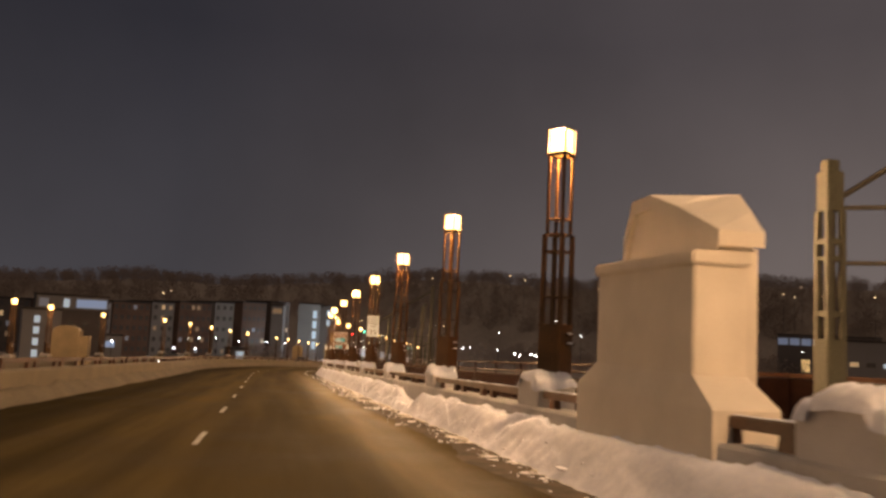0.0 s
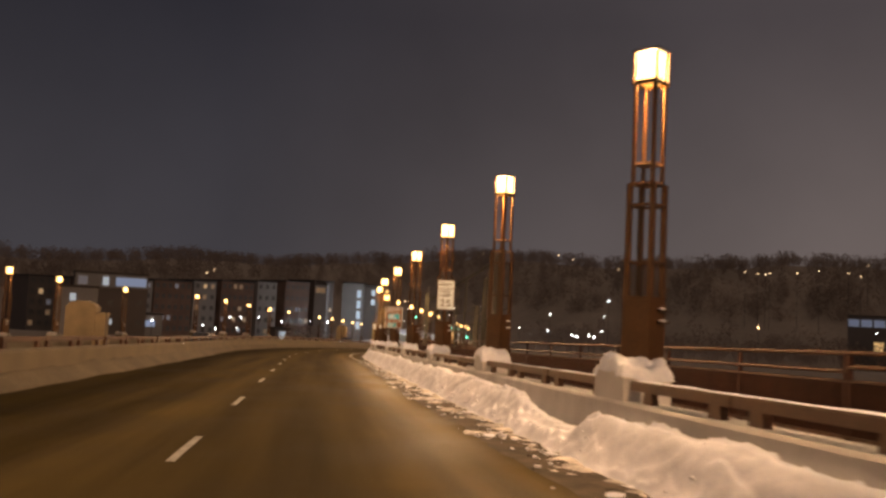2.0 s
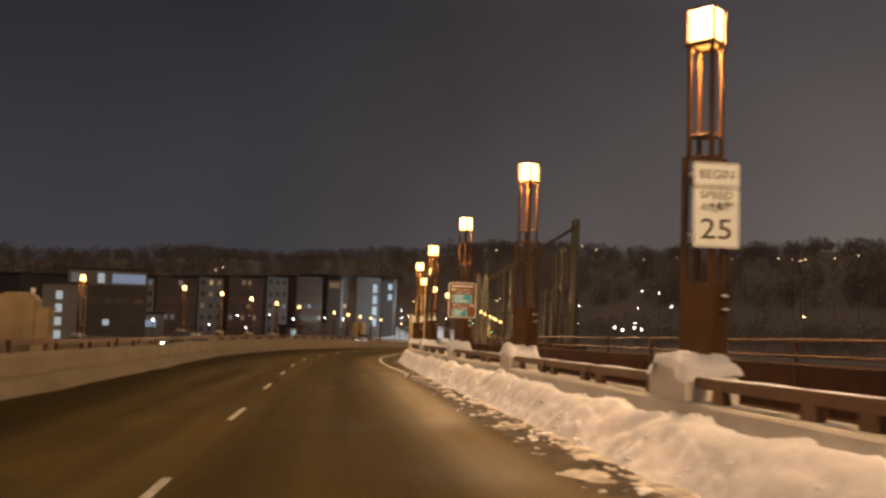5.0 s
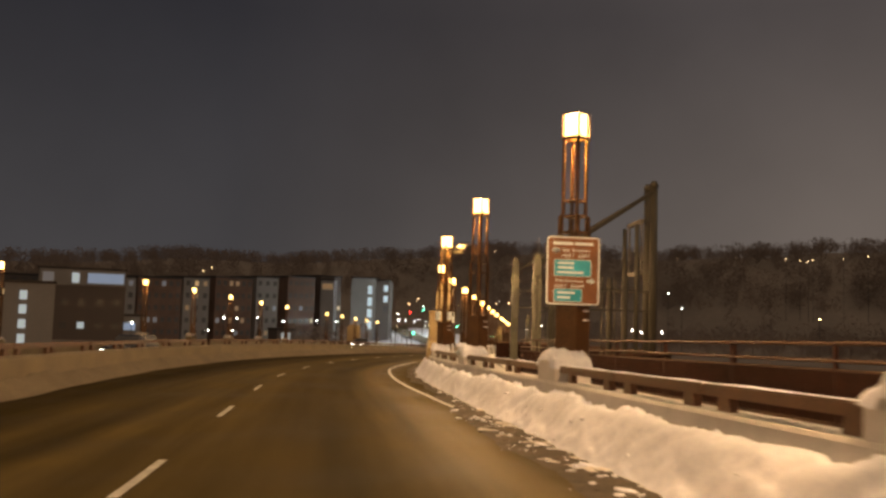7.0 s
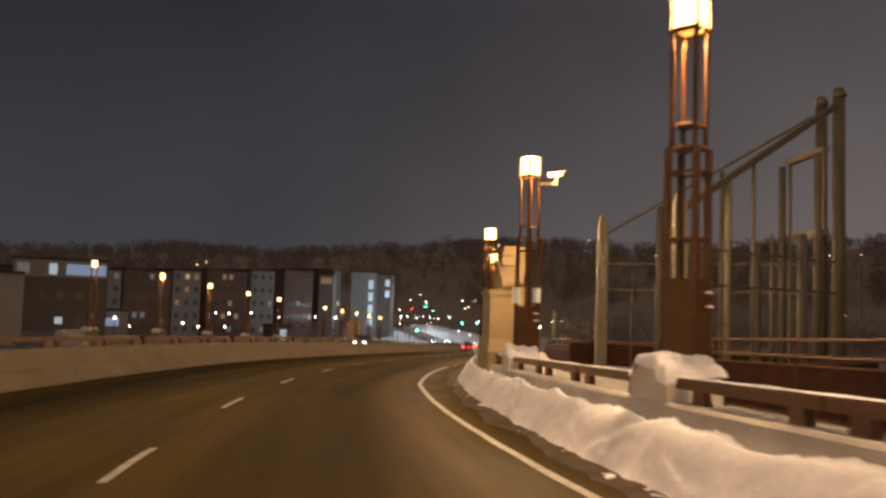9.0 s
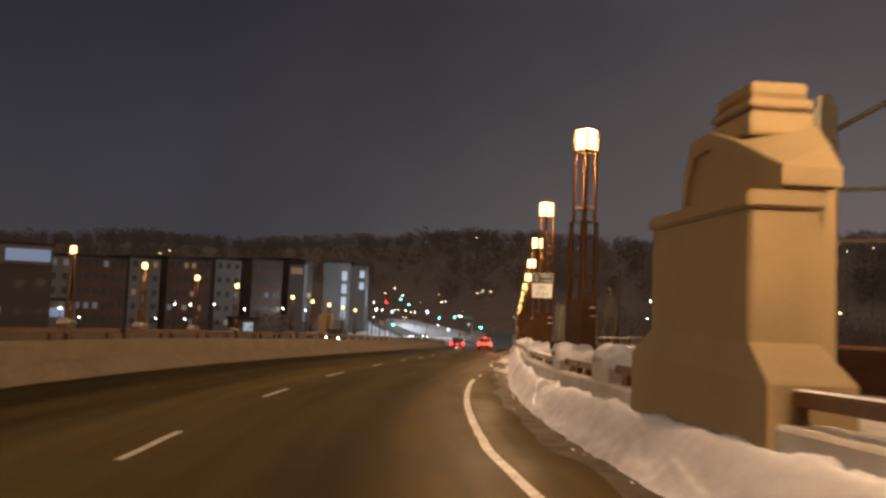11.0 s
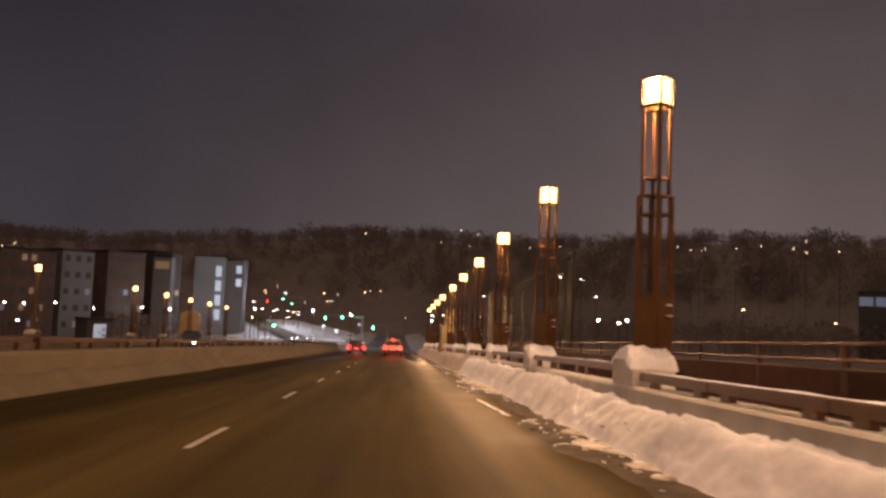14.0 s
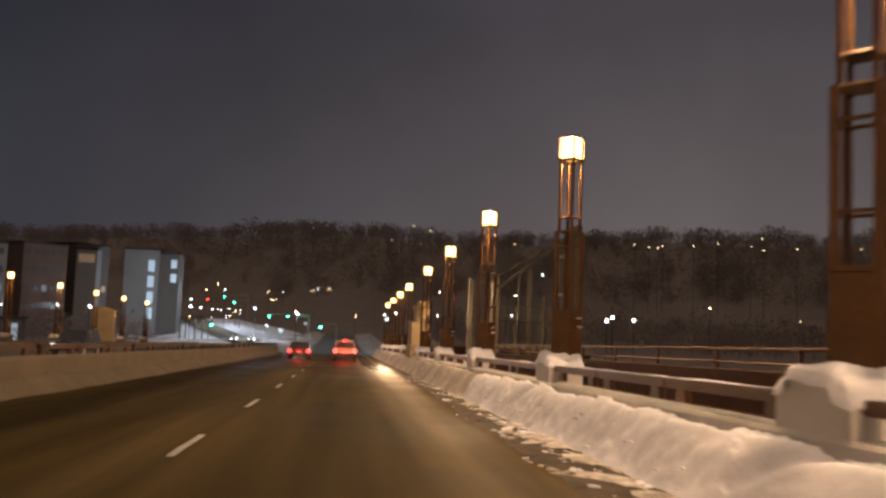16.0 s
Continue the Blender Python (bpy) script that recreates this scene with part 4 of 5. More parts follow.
def build_broad_pylon(shoulder):
    """A broad pylon across the end of the neighbouring walk, with a low shoulder towards the road."""
    t = thing("broad_pylon", "broad tan cast-stone pylon with a low shoulder and raked cap", "pylon", "broad pylons")
    part("shaft", box(-1.80, 0.95, -0.55, 0.55, -0.2, 3.45, 0.03), TAN_STONE, t)
    if shoulder:
        part("shoulder", box(0.952, 1.85, -0.45, 0.45, -0.2, 2.95, 0.03), TAN_STONE, t)
        part("shoulder_cap", box(1.03, 1.93, -0.52, 0.52, 2.95, 3.10, 0.02), TAN_STONE, t)
    part("ledge", box(-1.87, 1.02, -0.62, 0.62, 3.45, 3.60, 0.02), TAN_STONE, t)
    bm = bmesh.new()
    a = [bm.verts.new((x, -0.50, z)) for x, z in ((-1.70, 3.60), (0.90, 3.60), (0.75, 3.86), (0.10, 4.12), (-0.95, 4.12), (-1.55, 3.90))]
    b = [bm.verts.new((v.co.x * 0.94, 0.50, v.co.z)) for v in a]
    bm.faces.new(a)
    bm.faces.new(b[::-1])
    for k in range(6):
        bm.faces.new((a[k], b[k], b[(k + 1) % 6], a[(k + 1) % 6]))
    bmesh.ops.recalc_face_normals(bm, faces=bm.faces[:])
    part("cap", bm, TAN_STONE, t)
    part("plinth", box(-1.90, 1.95 if shoulder else 1.05, -0.65, 0.65, -0.2, 0.9, 0.03), TAN_STONE, t)
    return t


build_broad_pylon(True).matrix_basis = seat(72.5, -26.85, left_lift(72.5))
build_broad_pylon(False).matrix_basis = seat(206.0, -34.5, 0.9)


# ---- overlook frames: slotted pale towers, raking beams and round posts that climb to a tall outer pair ----
def tower(parent, p, top, w):
    """A slotted box tower: corner posts, cross bands, a closed head with a smaller cap."""
    x, y = p
    tw = part("tower", box(x - w - 0.03, x + w + 0.03, y - w - 0.03, y + w + 0.03, 0.2, 1.95, 0.02), PALE_STEEL, parent)
    for dx in (-1, 1):
        for dy in (-1, 1):
            cx, cy = x + dx * (w - 0.03), y + dy * (w - 0.03)
            part("corner_post", box(cx - 0.05, cx + 0.05, cy - 0.05, cy + 0.05, 1.95, top - 0.88, 0.008), PALE_STEEL, tw)
    for z0, z1 in ((top - 3.62, top - 3.30), (top - 2.68, top - 2.58), (top - 1.74, top - 1.66), (top - 1.46, top - 1.36)):
        bm = bmesh.new()
        for a in (-1, 1):
            add_box(bm, x - w + 0.07, x + w - 0.07, y + a * (w - 0.02) - 0.025, y + a * (w - 0.02) + 0.025, z0, z1)
            add_box(bm, x + a * (w - 0.02) - 0.025, x + a * (w - 0.02) + 0.025, y - w + 0.07, y + w - 0.07, z0, z1)
        part("cross_band", bm, PALE_STEEL, tw)
    part("inner_panel", box(x - 0.03, x + 0.03, y - w + 0.07, y + w - 0.07, 1.95, top - 0.9), BEAM_STEEL, tw, "dark recessed panel")
    part("head", box(x - w, x + w, y - w, y + w, top - 0.88, top - 0.20, 0.02), PALE_STEEL, tw)
    part("head_cap", box(x - w * 0.72, x + w * 0.72, y - w * 0.72, y + w * 0.72, top - 0.20, top, 0.02), PALE_STEEL, tw)
    return tw


def build_overlook(near_top, far_top):
    t = thing("overlook_canopy", "pale steel overlook frame with slotted towers, round posts and raking beams", "pavilion", "overlook frames")
    near, far_ = (4.2, -4.6), (4.25, 4.6)
    tower(t, near, near_top, 0.155)
    tower(t, far_, far_top, 0.16)
    part("finial", tube((near[0] + 0.05, near[1], near_top), (near[0] + 0.05, near[1], near_top + 0.75), 0.014), GALV, t)
    for sy in (-0.55, 0.55):
        col = part("outer_column", tube((10.4, sy, 0.2), (10.4, sy, 9.35), 0.20, 0.18, 14), BEAM_STEEL, t, smooth=True)
        part("column_cap", tube((10.4, sy, 9.35), (10.4, sy, 9.62), 0.24, 0.12, 14), BEAM_STEEL, col, smooth=True)
    for (x, y), z0, posts in ((near, near_top - 0.45, ((0.14, 0.05, 0.0), (0.275, 0.10, 0.0), (0.43, 0.06, 0.0), (0.55, 0.045, 4.8), (0.67, 0.045, 4.8), (0.76, 0.15, 4.9), (0.87, 0.12, 7.4))),
                              (far_, far_top - 0.75, ((0.16, 0.04, 4.16), (0.30, 0.14, 0.0), (0.46, 0.04, 4.16), (0.60, 0.09, 0.0), (0.76, 0.15, 4.9), (0.87, 0.12, 7.4)))):
        sy = -0.7 if y < 0 else 0.7
        ex, ey, ez = 10.2, sy, 9.0
        d = Vector((ex - x, ey - y, ez - z0))
        flat = math.hypot(d.x, d.y)
        yaw, rise = math.degrees(math.atan2(-d.x, d.y)), math.degrees(math.atan2(d.z, flat))
        if y < 0:
            part("raking_beam", box(-0.07, 0.07, 0, d.length, -0.10, 0.08, 0.01), BEAM_STEEL, t).matrix_basis = pose(x, y, z0, rise, 0, yaw)
        else:
            part("raking_rod", tube((x, y, z0), (ex, ey, ez), 0.05, 0.05, 8), BEAM_STEEL, t)
        for zr in (3.20, 4.14):
            part("cross_rail", box(-0.035, 0.035, 0.2, flat, zr, zr + 0.07), BEAM_STEEL, t).matrix_basis = pose(x, y, 0, 0, 0, yaw)
        for u, r, top in posts:
            px, py = x + (ex - x) * u, y + (ey - y) * u
            top = top or z0 + (ez - z0) * u - 0.12
            post = part("round_post", tube((px, py, 0.2), (px, py, top), r, r * 0.9, 12), PALE_STEEL if r == 0.10 else BEAM_STEEL, t, smooth=True)
            if r > 0.08:
                for zr in (2.2, 3.3, 4.4):
                    part("collar", tube((px, py, zr), (px, py, zr + 0.05), r + 0.02, r + 0.02, 12), BEAM_STEEL, post)
    for z in (4.95, 7.45):
        part("cross_beam", box(9.55, 9.75, -1.25, 1.25, z, z + 0.18), BEAM_STEEL, t)
    for y0 in (-1.22, 1.06):
        part("tall_panel", box(9.62, 9.68, y0, y0 + 0.16, 5.13, 7.45), BEAM_STEEL, t)
    slab = bmesh.new()
    outline = [(3.4, -6.2), (4.6, -6.2), (11.0, -1.6), (11.0, 1.6), (4.6, 6.2), (3.4, 6.2)]
    a = [slab.verts.new((x, y, -0.6)) for x, y in outline]
    b = [slab.verts.new((x, y, 0.215)) for x, y in outline]
    slab.faces.new(a[::-1])
    slab.faces.new(b)
    for k in range(6):
        slab.faces.new((a[k], a[(k + 1) % 6], b[(k + 1) % 6], b[k]))
    part("floor_slab", slab, CONCRETE, t)
    for (x0, y0), (x1, y1) in zip(outline[:-1], outline[1:]):
        d = math.hypot(x1 - x0, y1 - y0)
        if abs(x0 - x1) > 3 or abs(y0 - y1) < 4:
            mm = pose(x0, y0, 0, 0, 0, math.degrees(math.atan2(-(x1 - x0), y1 - y0)))
            part("rail_panel", box(-0.03, 0.03, 0, d, 0.36, 1.2), DARK_RED, t).matrix_basis = mm
            part("rail_top", box(-0.05, 0.05, 0, d, 1.22, 1.30), RAIL_STEEL, t).matrix_basis = mm
    return t


overlook = build_overlook(5.55, 5.95)
overlook.matrix_basis = seat(71.1, 0)
copy_thing(overlook, seat(150.0, 0))
build_overlook(5.4, 5.0).matrix_basis = seat(-6.3, 0)


# ---- signs on the lamp columns ----
def lettering(text, size, mat, parent, x, y, z, width=None, name="lettering"):
    """Built-in font, upright on a plane that faces -y, centred on x."""
    cu = bpy.data.curves.new(name, "FONT")
    cu.body, cu.size, cu.align_x, cu.align_y, cu.extrude, cu.resolution_u = text, size, "CENTER", "CENTER", 0.001, 3
    tmp = bpy.data.objects.new(name, cu)
    me = bpy.data.meshes.new_from_object(tmp)
    bpy.data.objects.remove(tmp)
    bpy.data.curves.remove(cu)
    xs = [v.co.x for v in me.vertices]
    k = width / (max(xs) - min(xs)) if width else 1.0
    for v in me.vertices:
        v.co = Vector((x + v.co.x * k, y - v.co.z, z + v.co.y))
    me.materials.clear()
    me.materials.append(mat)
    ob = new(name, me)
    ob.parent = parent
    return ob


def plate(x0, x1, z0, z1, y, mat, parent, name, r=0.03, t=0.004):
    """A thin rounded plate facing -y, with its face at y."""
    bm = bmesh.new()
    ring = []
    for cx, cz, a0 in ((x1 - r, z1 - r, 0), (x0 + r, z1 - r, 90), (x0 + r, z0 + r, 180), (x1 - r, z0 + r, 270)):
        for k in range(5):
            a = radians(a0 + k * 22.5)
            ring.append((cx + r * math.cos(a), cz + r * math.sin(a)))
    f = [bm.verts.new((x, y, z)) for x, z in ring]
    b = [bm.verts.new((x, y + t, z)) for x, z in ring]
    bm.faces.new(f)
    bm.faces.new(b[::-1])
    n = len(ring)
    for k in range(n):
        bm.faces.new((f[k], b[k], b[(k + 1) % n], f[(k + 1) % n]))
    bmesh.ops.recalc_face_normals(bm, faces=bm.faces[:])
    return part(name, bm, mat, parent)


def brackets(t, z0, z1, x):
    for z in (z0, z1):
        part("bracket", box(x - 0.25, x + 0.25, 0.004, 0.15, z - 0.015, z + 0.015), GALV, t)


def speed_sign():
    t = thing("speed_sign", "white speed limit sign with scribbled graffiti under a begin plate", "road sign")
    for z0, z1 in ((3.44, 3.745), (2.68, 3.43)):
        plate(-0.11, 0.505, z0, z1, 0.0, SIGN_WHITE, t, "panel")
    rim = bmesh.new()
    for z0, z1 in ((3.455, 3.73), (2.695, 3.415)):
        for x0, x1, a, b in ((-0.095, 0.49, z0, z0 + 0.008), (-0.095, 0.49, z1 - 0.008, z1), (-0.095, -0.087, z0 + 0.008, z1 - 0.008), (0.482, 0.49, z0 + 0.008, z1 - 0.008)):
            add_box(rim, x0, x1, -0.0025, -0.0005, a, b)
    part("border", rim, SIGN_BLACK, t)
    lettering("BEGIN", 0.16, SIGN_BLACK, t, 0.197, -0.003, 3.59, 0.44)
    lettering("SPEED", 0.13, SIGN_BLACK, t, 0.197, -0.003, 3.33, 0.42)
    lettering("LIMIT", 0.13, SIGN_BLACK, t, 0.197, -0.003, 3.185, 0.36)
    lettering("25", 0.36, SIGN_BLACK, t, 0.197, -0.003, 2.90, 0.40)
    bm = bmesh.new()
    r = random.Random(3)
    p = Vector((-0.03, -0.006, 3.17))
    for k in range(14):
        q = Vector((-0.03 + 0.45 * (k + 1) / 14, -0.006, 3.19 + r.uniform(-0.07, 0.09)))
        add_tube(bm, p, q, 0.006, None, 4)
        p = q
    part("graffiti", bm, SIGN_BLACK, t)
    brackets(t, 2.85, 3.6, 0.14)
    return t


def park_sign():
    t = thing("park_sign", "brown park direction sign with teal panels and white arrows", "road sign")
    plate(-0.325, 0.575, 2.25, 3.53, 0.0, SIGN_WHITE, t, "border", 0.06)
    plate(-0.300, 0.550, 2.275, 3.505, -0.003, SIGN_BROWN, t, "panel", 0.045)
    for x0, x1, z0, z1 in ((-0.19, 0.42, 2.79, 3.09), (-0.19, 0.27, 2.315, 2.54)):
        plate(x0 - 0.01, x1 + 0.01, z0 - 0.01, z1 + 0.01, -0.006, SIGN_WHITE, t, "teal_border", 0.03)
        plate(x0, x1, z0, z1, -0.009, SIGN_TEAL, t, "teal_panel", 0.025)
    for x0, x1, z, hh, y in ((-0.22, 0.12, 3.40, 0.025, -0.003), (0.15, 0.46, 3.40, 0.025, -0.003), (-0.14, 0.14, 3.03, 0.022, -0.009), (-0.14, 0.13, 2.945, 0.022, -0.009), (-0.14, 0.30, 2.855, 0.022, -0.009), (-0.14, 0.16, 2.475, 0.022, -0.009), (-0.14, 0.08, 2.385, 0.022, -0.009)):
        part("text_bar", box(x0, x1, y - 0.0025, y, z - hh, z + hh), SIGN_WHITE, t)
    for word, x, w in (("East", 0.00, 0.13), ("Entrance", 0.255, 0.30)):
        lettering(word, 0.09, SIGN_WHITE, t, x, -0.0045, 3.275, w)
    for word, x, w in (("NEXT", 0.035, 0.20), ("LEFT", 0.305, 0.19)):
        lettering(word, 0.09, SIGN_WHITE, t, x, -0.0045, 3.165, w)
    for word, x, w in (("West", -0.105, 0.15), ("Entrance", 0.15, 0.30)):
        lettering(word, 0.09, SIGN_WHITE, t, x, -0.0045, 2.70, w)
    for word, x, w in (("NEXT", -0.08, 0.20), ("RIGHT", 0.205, 0.24)):
        lettering(word, 0.09, SIGN_WHITE, t, x, -0.0045, 2.595, w)
    for cx, cz, d in ((-0.17, 3.275, -1), (0.43, 2.70, 1)):
        bm = bmesh.new()
        pts = [(0.075, 0), (0.0, 0.065), (0.0, 0.028), (-0.065, 0.028), (-0.065, -0.028), (0.0, -0.028), (0.0, -0.065)]
        bm.faces.new([bm.verts.new((cx + d * x, -0.0045, cz + z)) for x, z in pts])
        bmesh.ops.solidify(bm, geom=bm.faces[:], thickness=0.0012)
        part("arrow", bm, SIGN_WHITE, t)
    brackets(t, 2.45, 3.35, 0.12)
    return t


def bike_sign():
    t = thing("bike_lane_sign", "black and white bicycle lane sign on a lamp column", "road sign")
    plate(-0.25, 0.40, 2.72, 3.50, 0.0, SIGN_WHITE, t, "panel", 0.04)
    plate(-0.235, 0.385, 3.175, 3.485, -0.003, SIGN_BLACK, t, "header_panel", 0.03)
    lettering("RIGHT", 0.125, SIGN_WHITE, t, 0.19, -0.0045, 3.40, 0.34)
    lettering("LANE", 0.125, SIGN_WHITE, t, 0.20, -0.0045, 3.26, 0.30)
    lettering("ONLY", 0.16, SIGN_BLACK, t, 0.075, -0.003, 2.83, 0.42)
    for k, mat in ((1.0, SIGN_WHITE), (0.6, SIGN_BLACK)):
        bm = bmesh.new()
        bm.faces.new([bm.verts.new((-0.11 + x * k, -0.0045 - 0.002 * (k < 1), 3.33 + z * k)) for x, z in ((0.07, 0), (0, 0.12), (-0.07, 0), (0, -0.12))])
        bmesh.ops.solidify(bm, geom=bm.faces[:], thickness=0.0012)
        part("diamond", bm, mat, t)
    bm = bmesh.new()
    for cx in (-0.045, 0.155):
        for k in range(12):
            a, b = 2 * math.pi * k / 12, 2 * math.pi * (k + 1) / 12
            add_tube(bm, (cx + 0.062 * math.cos(a), -0.003, 3.01 + 0.062 * math.sin(a)), (cx + 0.062 * math.cos(b), -0.003, 3.01 + 0.062 * math.sin(b)), 0.006, None, 4)
    for p, q in (((-0.045, 3.01), (0.0, 3.10)), ((0.0, 3.10), (0.115, 3.10)), ((0.0, 3.09), (0.05, 3.01)), ((0.05, 3.01), (0.115, 3.10)), ((0.155, 3.01), (0.11, 3.125)), ((-0.045, 3.01), (0.05, 3.01))):
        add_tube(bm, (p[0], -0.003, p[1]), (q[0], -0.003, q[1]), 0.006, None, 4)
    part("bicycle_symbol", bm, SIGN_BLACK, t)
    brackets(t, 2.85, 3.35, 0.08)
    return t


speed_sign().matrix_basis = seat(27.33, -0.16)
park_sign().matrix_basis = seat(46.22, -0.20, 0.02) @ Matrix.Diagonal((1.11, 1.0, 0.969, 1.0))
bike_sign().matrix_basis = seat(86.73, -0.09)


# ---- traffic camera and control boxes on one column ----
def traffic_camera():
    t = thing("traffic_camera", "weathered beige traffic camera on an arm off the lamp column", "camera")
    part("arm", box(0.20, 0.66, -0.025, 0.025, 5.17, 5.235, 0.01), BEIGE, t)
    part("mount", tube((0.60, 0, 5.235), (0.64, 0, 5.36), 0.035), BEIGE, t)
    body = part("housing", box(-0.06, 0.06, -0.18, 0.18, -0.05, 0.05, 0.015), BEIGE, t)
    body.matrix_basis = pose(0.62, 0, 5.43, 5, 0, -118)
    part("sun_hood", box(-0.075, 0.075, -0.19, 0.24, 0.052, 0.064), BEIGE, body)
    part("lens", tube((0, 0.18, 0), (0, 0.20, 0), 0.035, 0.035, 12), DARK_METAL, body)
    return t


traffic_camera().matrix_basis = seat(65.2, 0.06)
for ang, w, z0, z1 in ((-90, 0.10, 2.33, 2.70), (0, 0.075, 2.36, 2.70)):
    t = thing("control_box", "pale grey control box strapped to a lamp column", "box", "control boxes")
    part("case", box(-w, w, -0.40, -0.272, z0, z1, 0.012), SIGN_WHITE, t)
    for z in (z0 + 0.07, z1 - 0.07):
        part("strap", box(-w + 0.01, w - 0.01, -0.272, -0.22, z - 0.02, z + 0.02), GALV, t)
    t.matrix_basis = seat(65.2, 0.06, 0, 30.0 + ang)


# ---- vehicles: y points to the front ----
def vehicle(label, paint, suv, tail_on=True, head_on=False):
    t = thing("car", label, "car")
    L, W = (4.5, 0.90) if suv else (4.65, 0.88)
    roof, waist, sill = (1.68, 1.02, 0.36) if suv else (1.43, 0.88, 0.28)
    r, f = -L / 2, L / 2
    bm = bmesh.new()
    low = [(r, sill + 0.12), (r + 0.10, sill), (f - 0.12, sill), (f, sill + 0.14), (f, waist - 0.22), (f - 0.12, waist - 0.1), (f - 1.15, waist), (r + 0.06, waist), (r, waist - 0.2)]
    add_prism(bm, low, -W, W)
    bmesh.ops.bevel(bm, geom=[e for e in bm.edges if e.calc_face_angle(0) > 0.6], offset=0.05, segments=2, affect="EDGES")
    body = part("body", bm, paint, t, smooth=False)
    bm = bmesh.new()
    back = 0.12 if suv else 0.75
    cab = [(r + back * 0.4, waist), (r + back + 0.12, roof - 0.12), (r + back + 0.35, roof), (f - 2.1, roof), (f - 1.75, roof - 0.08), (f - 1.05, waist)]
    a = [bm.verts.new((-W * (0.93 if z < roof - 0.2 else 0.76), y, z)) for y, z in cab]
    b = [bm.verts.new((W * (0.93 if z < roof - 0.2 else 0.76), y, z)) for y, z in cab]
    bm.faces.new(a[::-1])
    bm.faces.new(b)
    for k in range(len(cab)):
        bm.faces.new((a[k], a[(k + 1) % len(cab)], b[(k + 1) % len(cab)], b[k]))
    bmesh.ops.recalc_face_normals(bm, faces=bm.faces[:])
    part("cabin", bm, paint, t)
    y0, y1 = r + back * 0.4, r + back + 0.12
    z0, z1 = waist + 0.08, roof - 0.17
    u0, u1 = (z0 - waist) / (roof - 0.12 - waist), (z1 - waist) / (roof - 0.12 - waist)
    bm = bmesh.new()
    q = [bm.verts.new(v) for v in ((-W * 0.80, y0 + (y1 - y0) * u0 - 0.012, z0), (W * 0.80, y0 + (y1 - y0) * u0 - 0.012, z0), (W * 0.68, y0 + (y1 - y0) * u1 - 0.012, z1), (-W * 0.68, y0 + (y1 - y0) * u1 - 0.012, z1))]
    bm.faces.new(q)
    bmesh.ops.solidify(bm, geom=bm.faces[:], thickness=0.008)
    part("rear_window", bm, WINDOW_DARK, t)
    part("bumper", box(-W + 0.02, W - 0.02, r - 0.06, r + 0.15, sill + 0.02, sill + 0.30, 0.03), DARK_METAL if suv else paint, t)
    part("number_plate", box(-0.16, 0.16, r - 0.02, r - 0.008, waist - 0.34, waist - 0.2), CHROME, t, "blank pale plate")
    for x in (-1, 1):
        part("tail_light", box(min(x * (W - 0.24), x * (W - 0.02)), max(x * (W - 0.24), x * (W - 0.02)), r - 0.03, r + 0.1, waist - 0.26, waist - 0.06, 0.02), RED_LIGHT if tail_on else SIGN_BROWN, t, "lit red tail light")
        part("headlight", box(min(x * (W - 0.34), x * (W - 0.05)), max(x * (W - 0.34), x * (W - 0.05)), f - 0.1, f + 0.03, waist - 0.36, waist - 0.22, 0.02), HEADLIGHT if head_on else CHROME, t)
        for y in (r + 0.82, f - 0.88):
            wx = x * (W - 0.1)
            tyre = part("wheel", tube((wx - 0.1, y, 0.335), (wx + 0.1, y, 0.335), 0.335, 0.335, 20), RUBBER, t)
            part("rim", tube((wx + x * 0.101, y, 0.335), (wx + x * 0.112, y, 0.335), 0.21, 0.19, 14), GALV, tyre)
    if suv:
        part("brake_light", box(-0.16, 0.16, r + 0.28, r + 0.36, roof - 0.05, roof - 0.01), RED_LIGHT, t)
    else:
        part("brake_light", box(-0.16, 0.16, r + 0.74, r + 0.80, roof - 0.30, roof - 0.27), RED_LIGHT, t)
    return t


def tail_glow(s, o):
    """The red lamps' light on the road behind a braking car."""
    d = bpy.data.lights.new("brake_bulb", "POINT")
    d.energy, d.color, d.shadow_soft_size = 45, (1.0, 0.03, 0.03), 0.3
    ob = new("brake_bulb", d)
    ob.location = at(s, o, 0.85)
    return tagged(ob, "bulb of a red brake light", "light")


def on_grade(s, o, turn=0.0):
    m, _ = chord(s - 1.5, s + 1.5, o)
    return Matrix.Translation(at(s, o, 0.0)) @ m.to_quaternion().to_matrix().to_4x4() @ pose(0, 0, 0, 0, 0, turn)


vehicle("champagne sport utility vehicle with glowing brake lights", CAR_GOLD, True).matrix_basis = on_grade(165, -4.3)
vehicle("dark sedan with glowing brake lights in the next lane", CAR_DARK, False).matrix_basis = on_grade(168, -8.0)
vehicle("oncoming dark sport utility vehicle with bright headlights on the neighbouring bridge", CAR_DARK, True, False, True).matrix_basis = Matrix.Translation((0, 0, left_lift(80))) @ on_grade(80, left_line(80) + 8, 180)
vehicle("oncoming dark sport utility vehicle with bright headlights on the neighbouring bridge", CAR_DARK, True, False, True).matrix_basis = Matrix.Translation((0, 0, left_lift(152))) @ on_grade(152, left_line(152) + 8.5, 180)


tail_glow(162.4, -4.3)
tail_glow(165.4, -8.0)


# ---- the far bank: apartment blocks, street lights, junction ----
win_mesh = {}


def pane_mesh(w, h, mat):
    key = (w, h, mat.name)
    if key not in win_mesh:
        win_mesh[key] = mesh_of(box(-w / 2, w / 2, -0.08, 0.04, -h / 2, h / 2), "window", mat)
    return win_mesh[key]


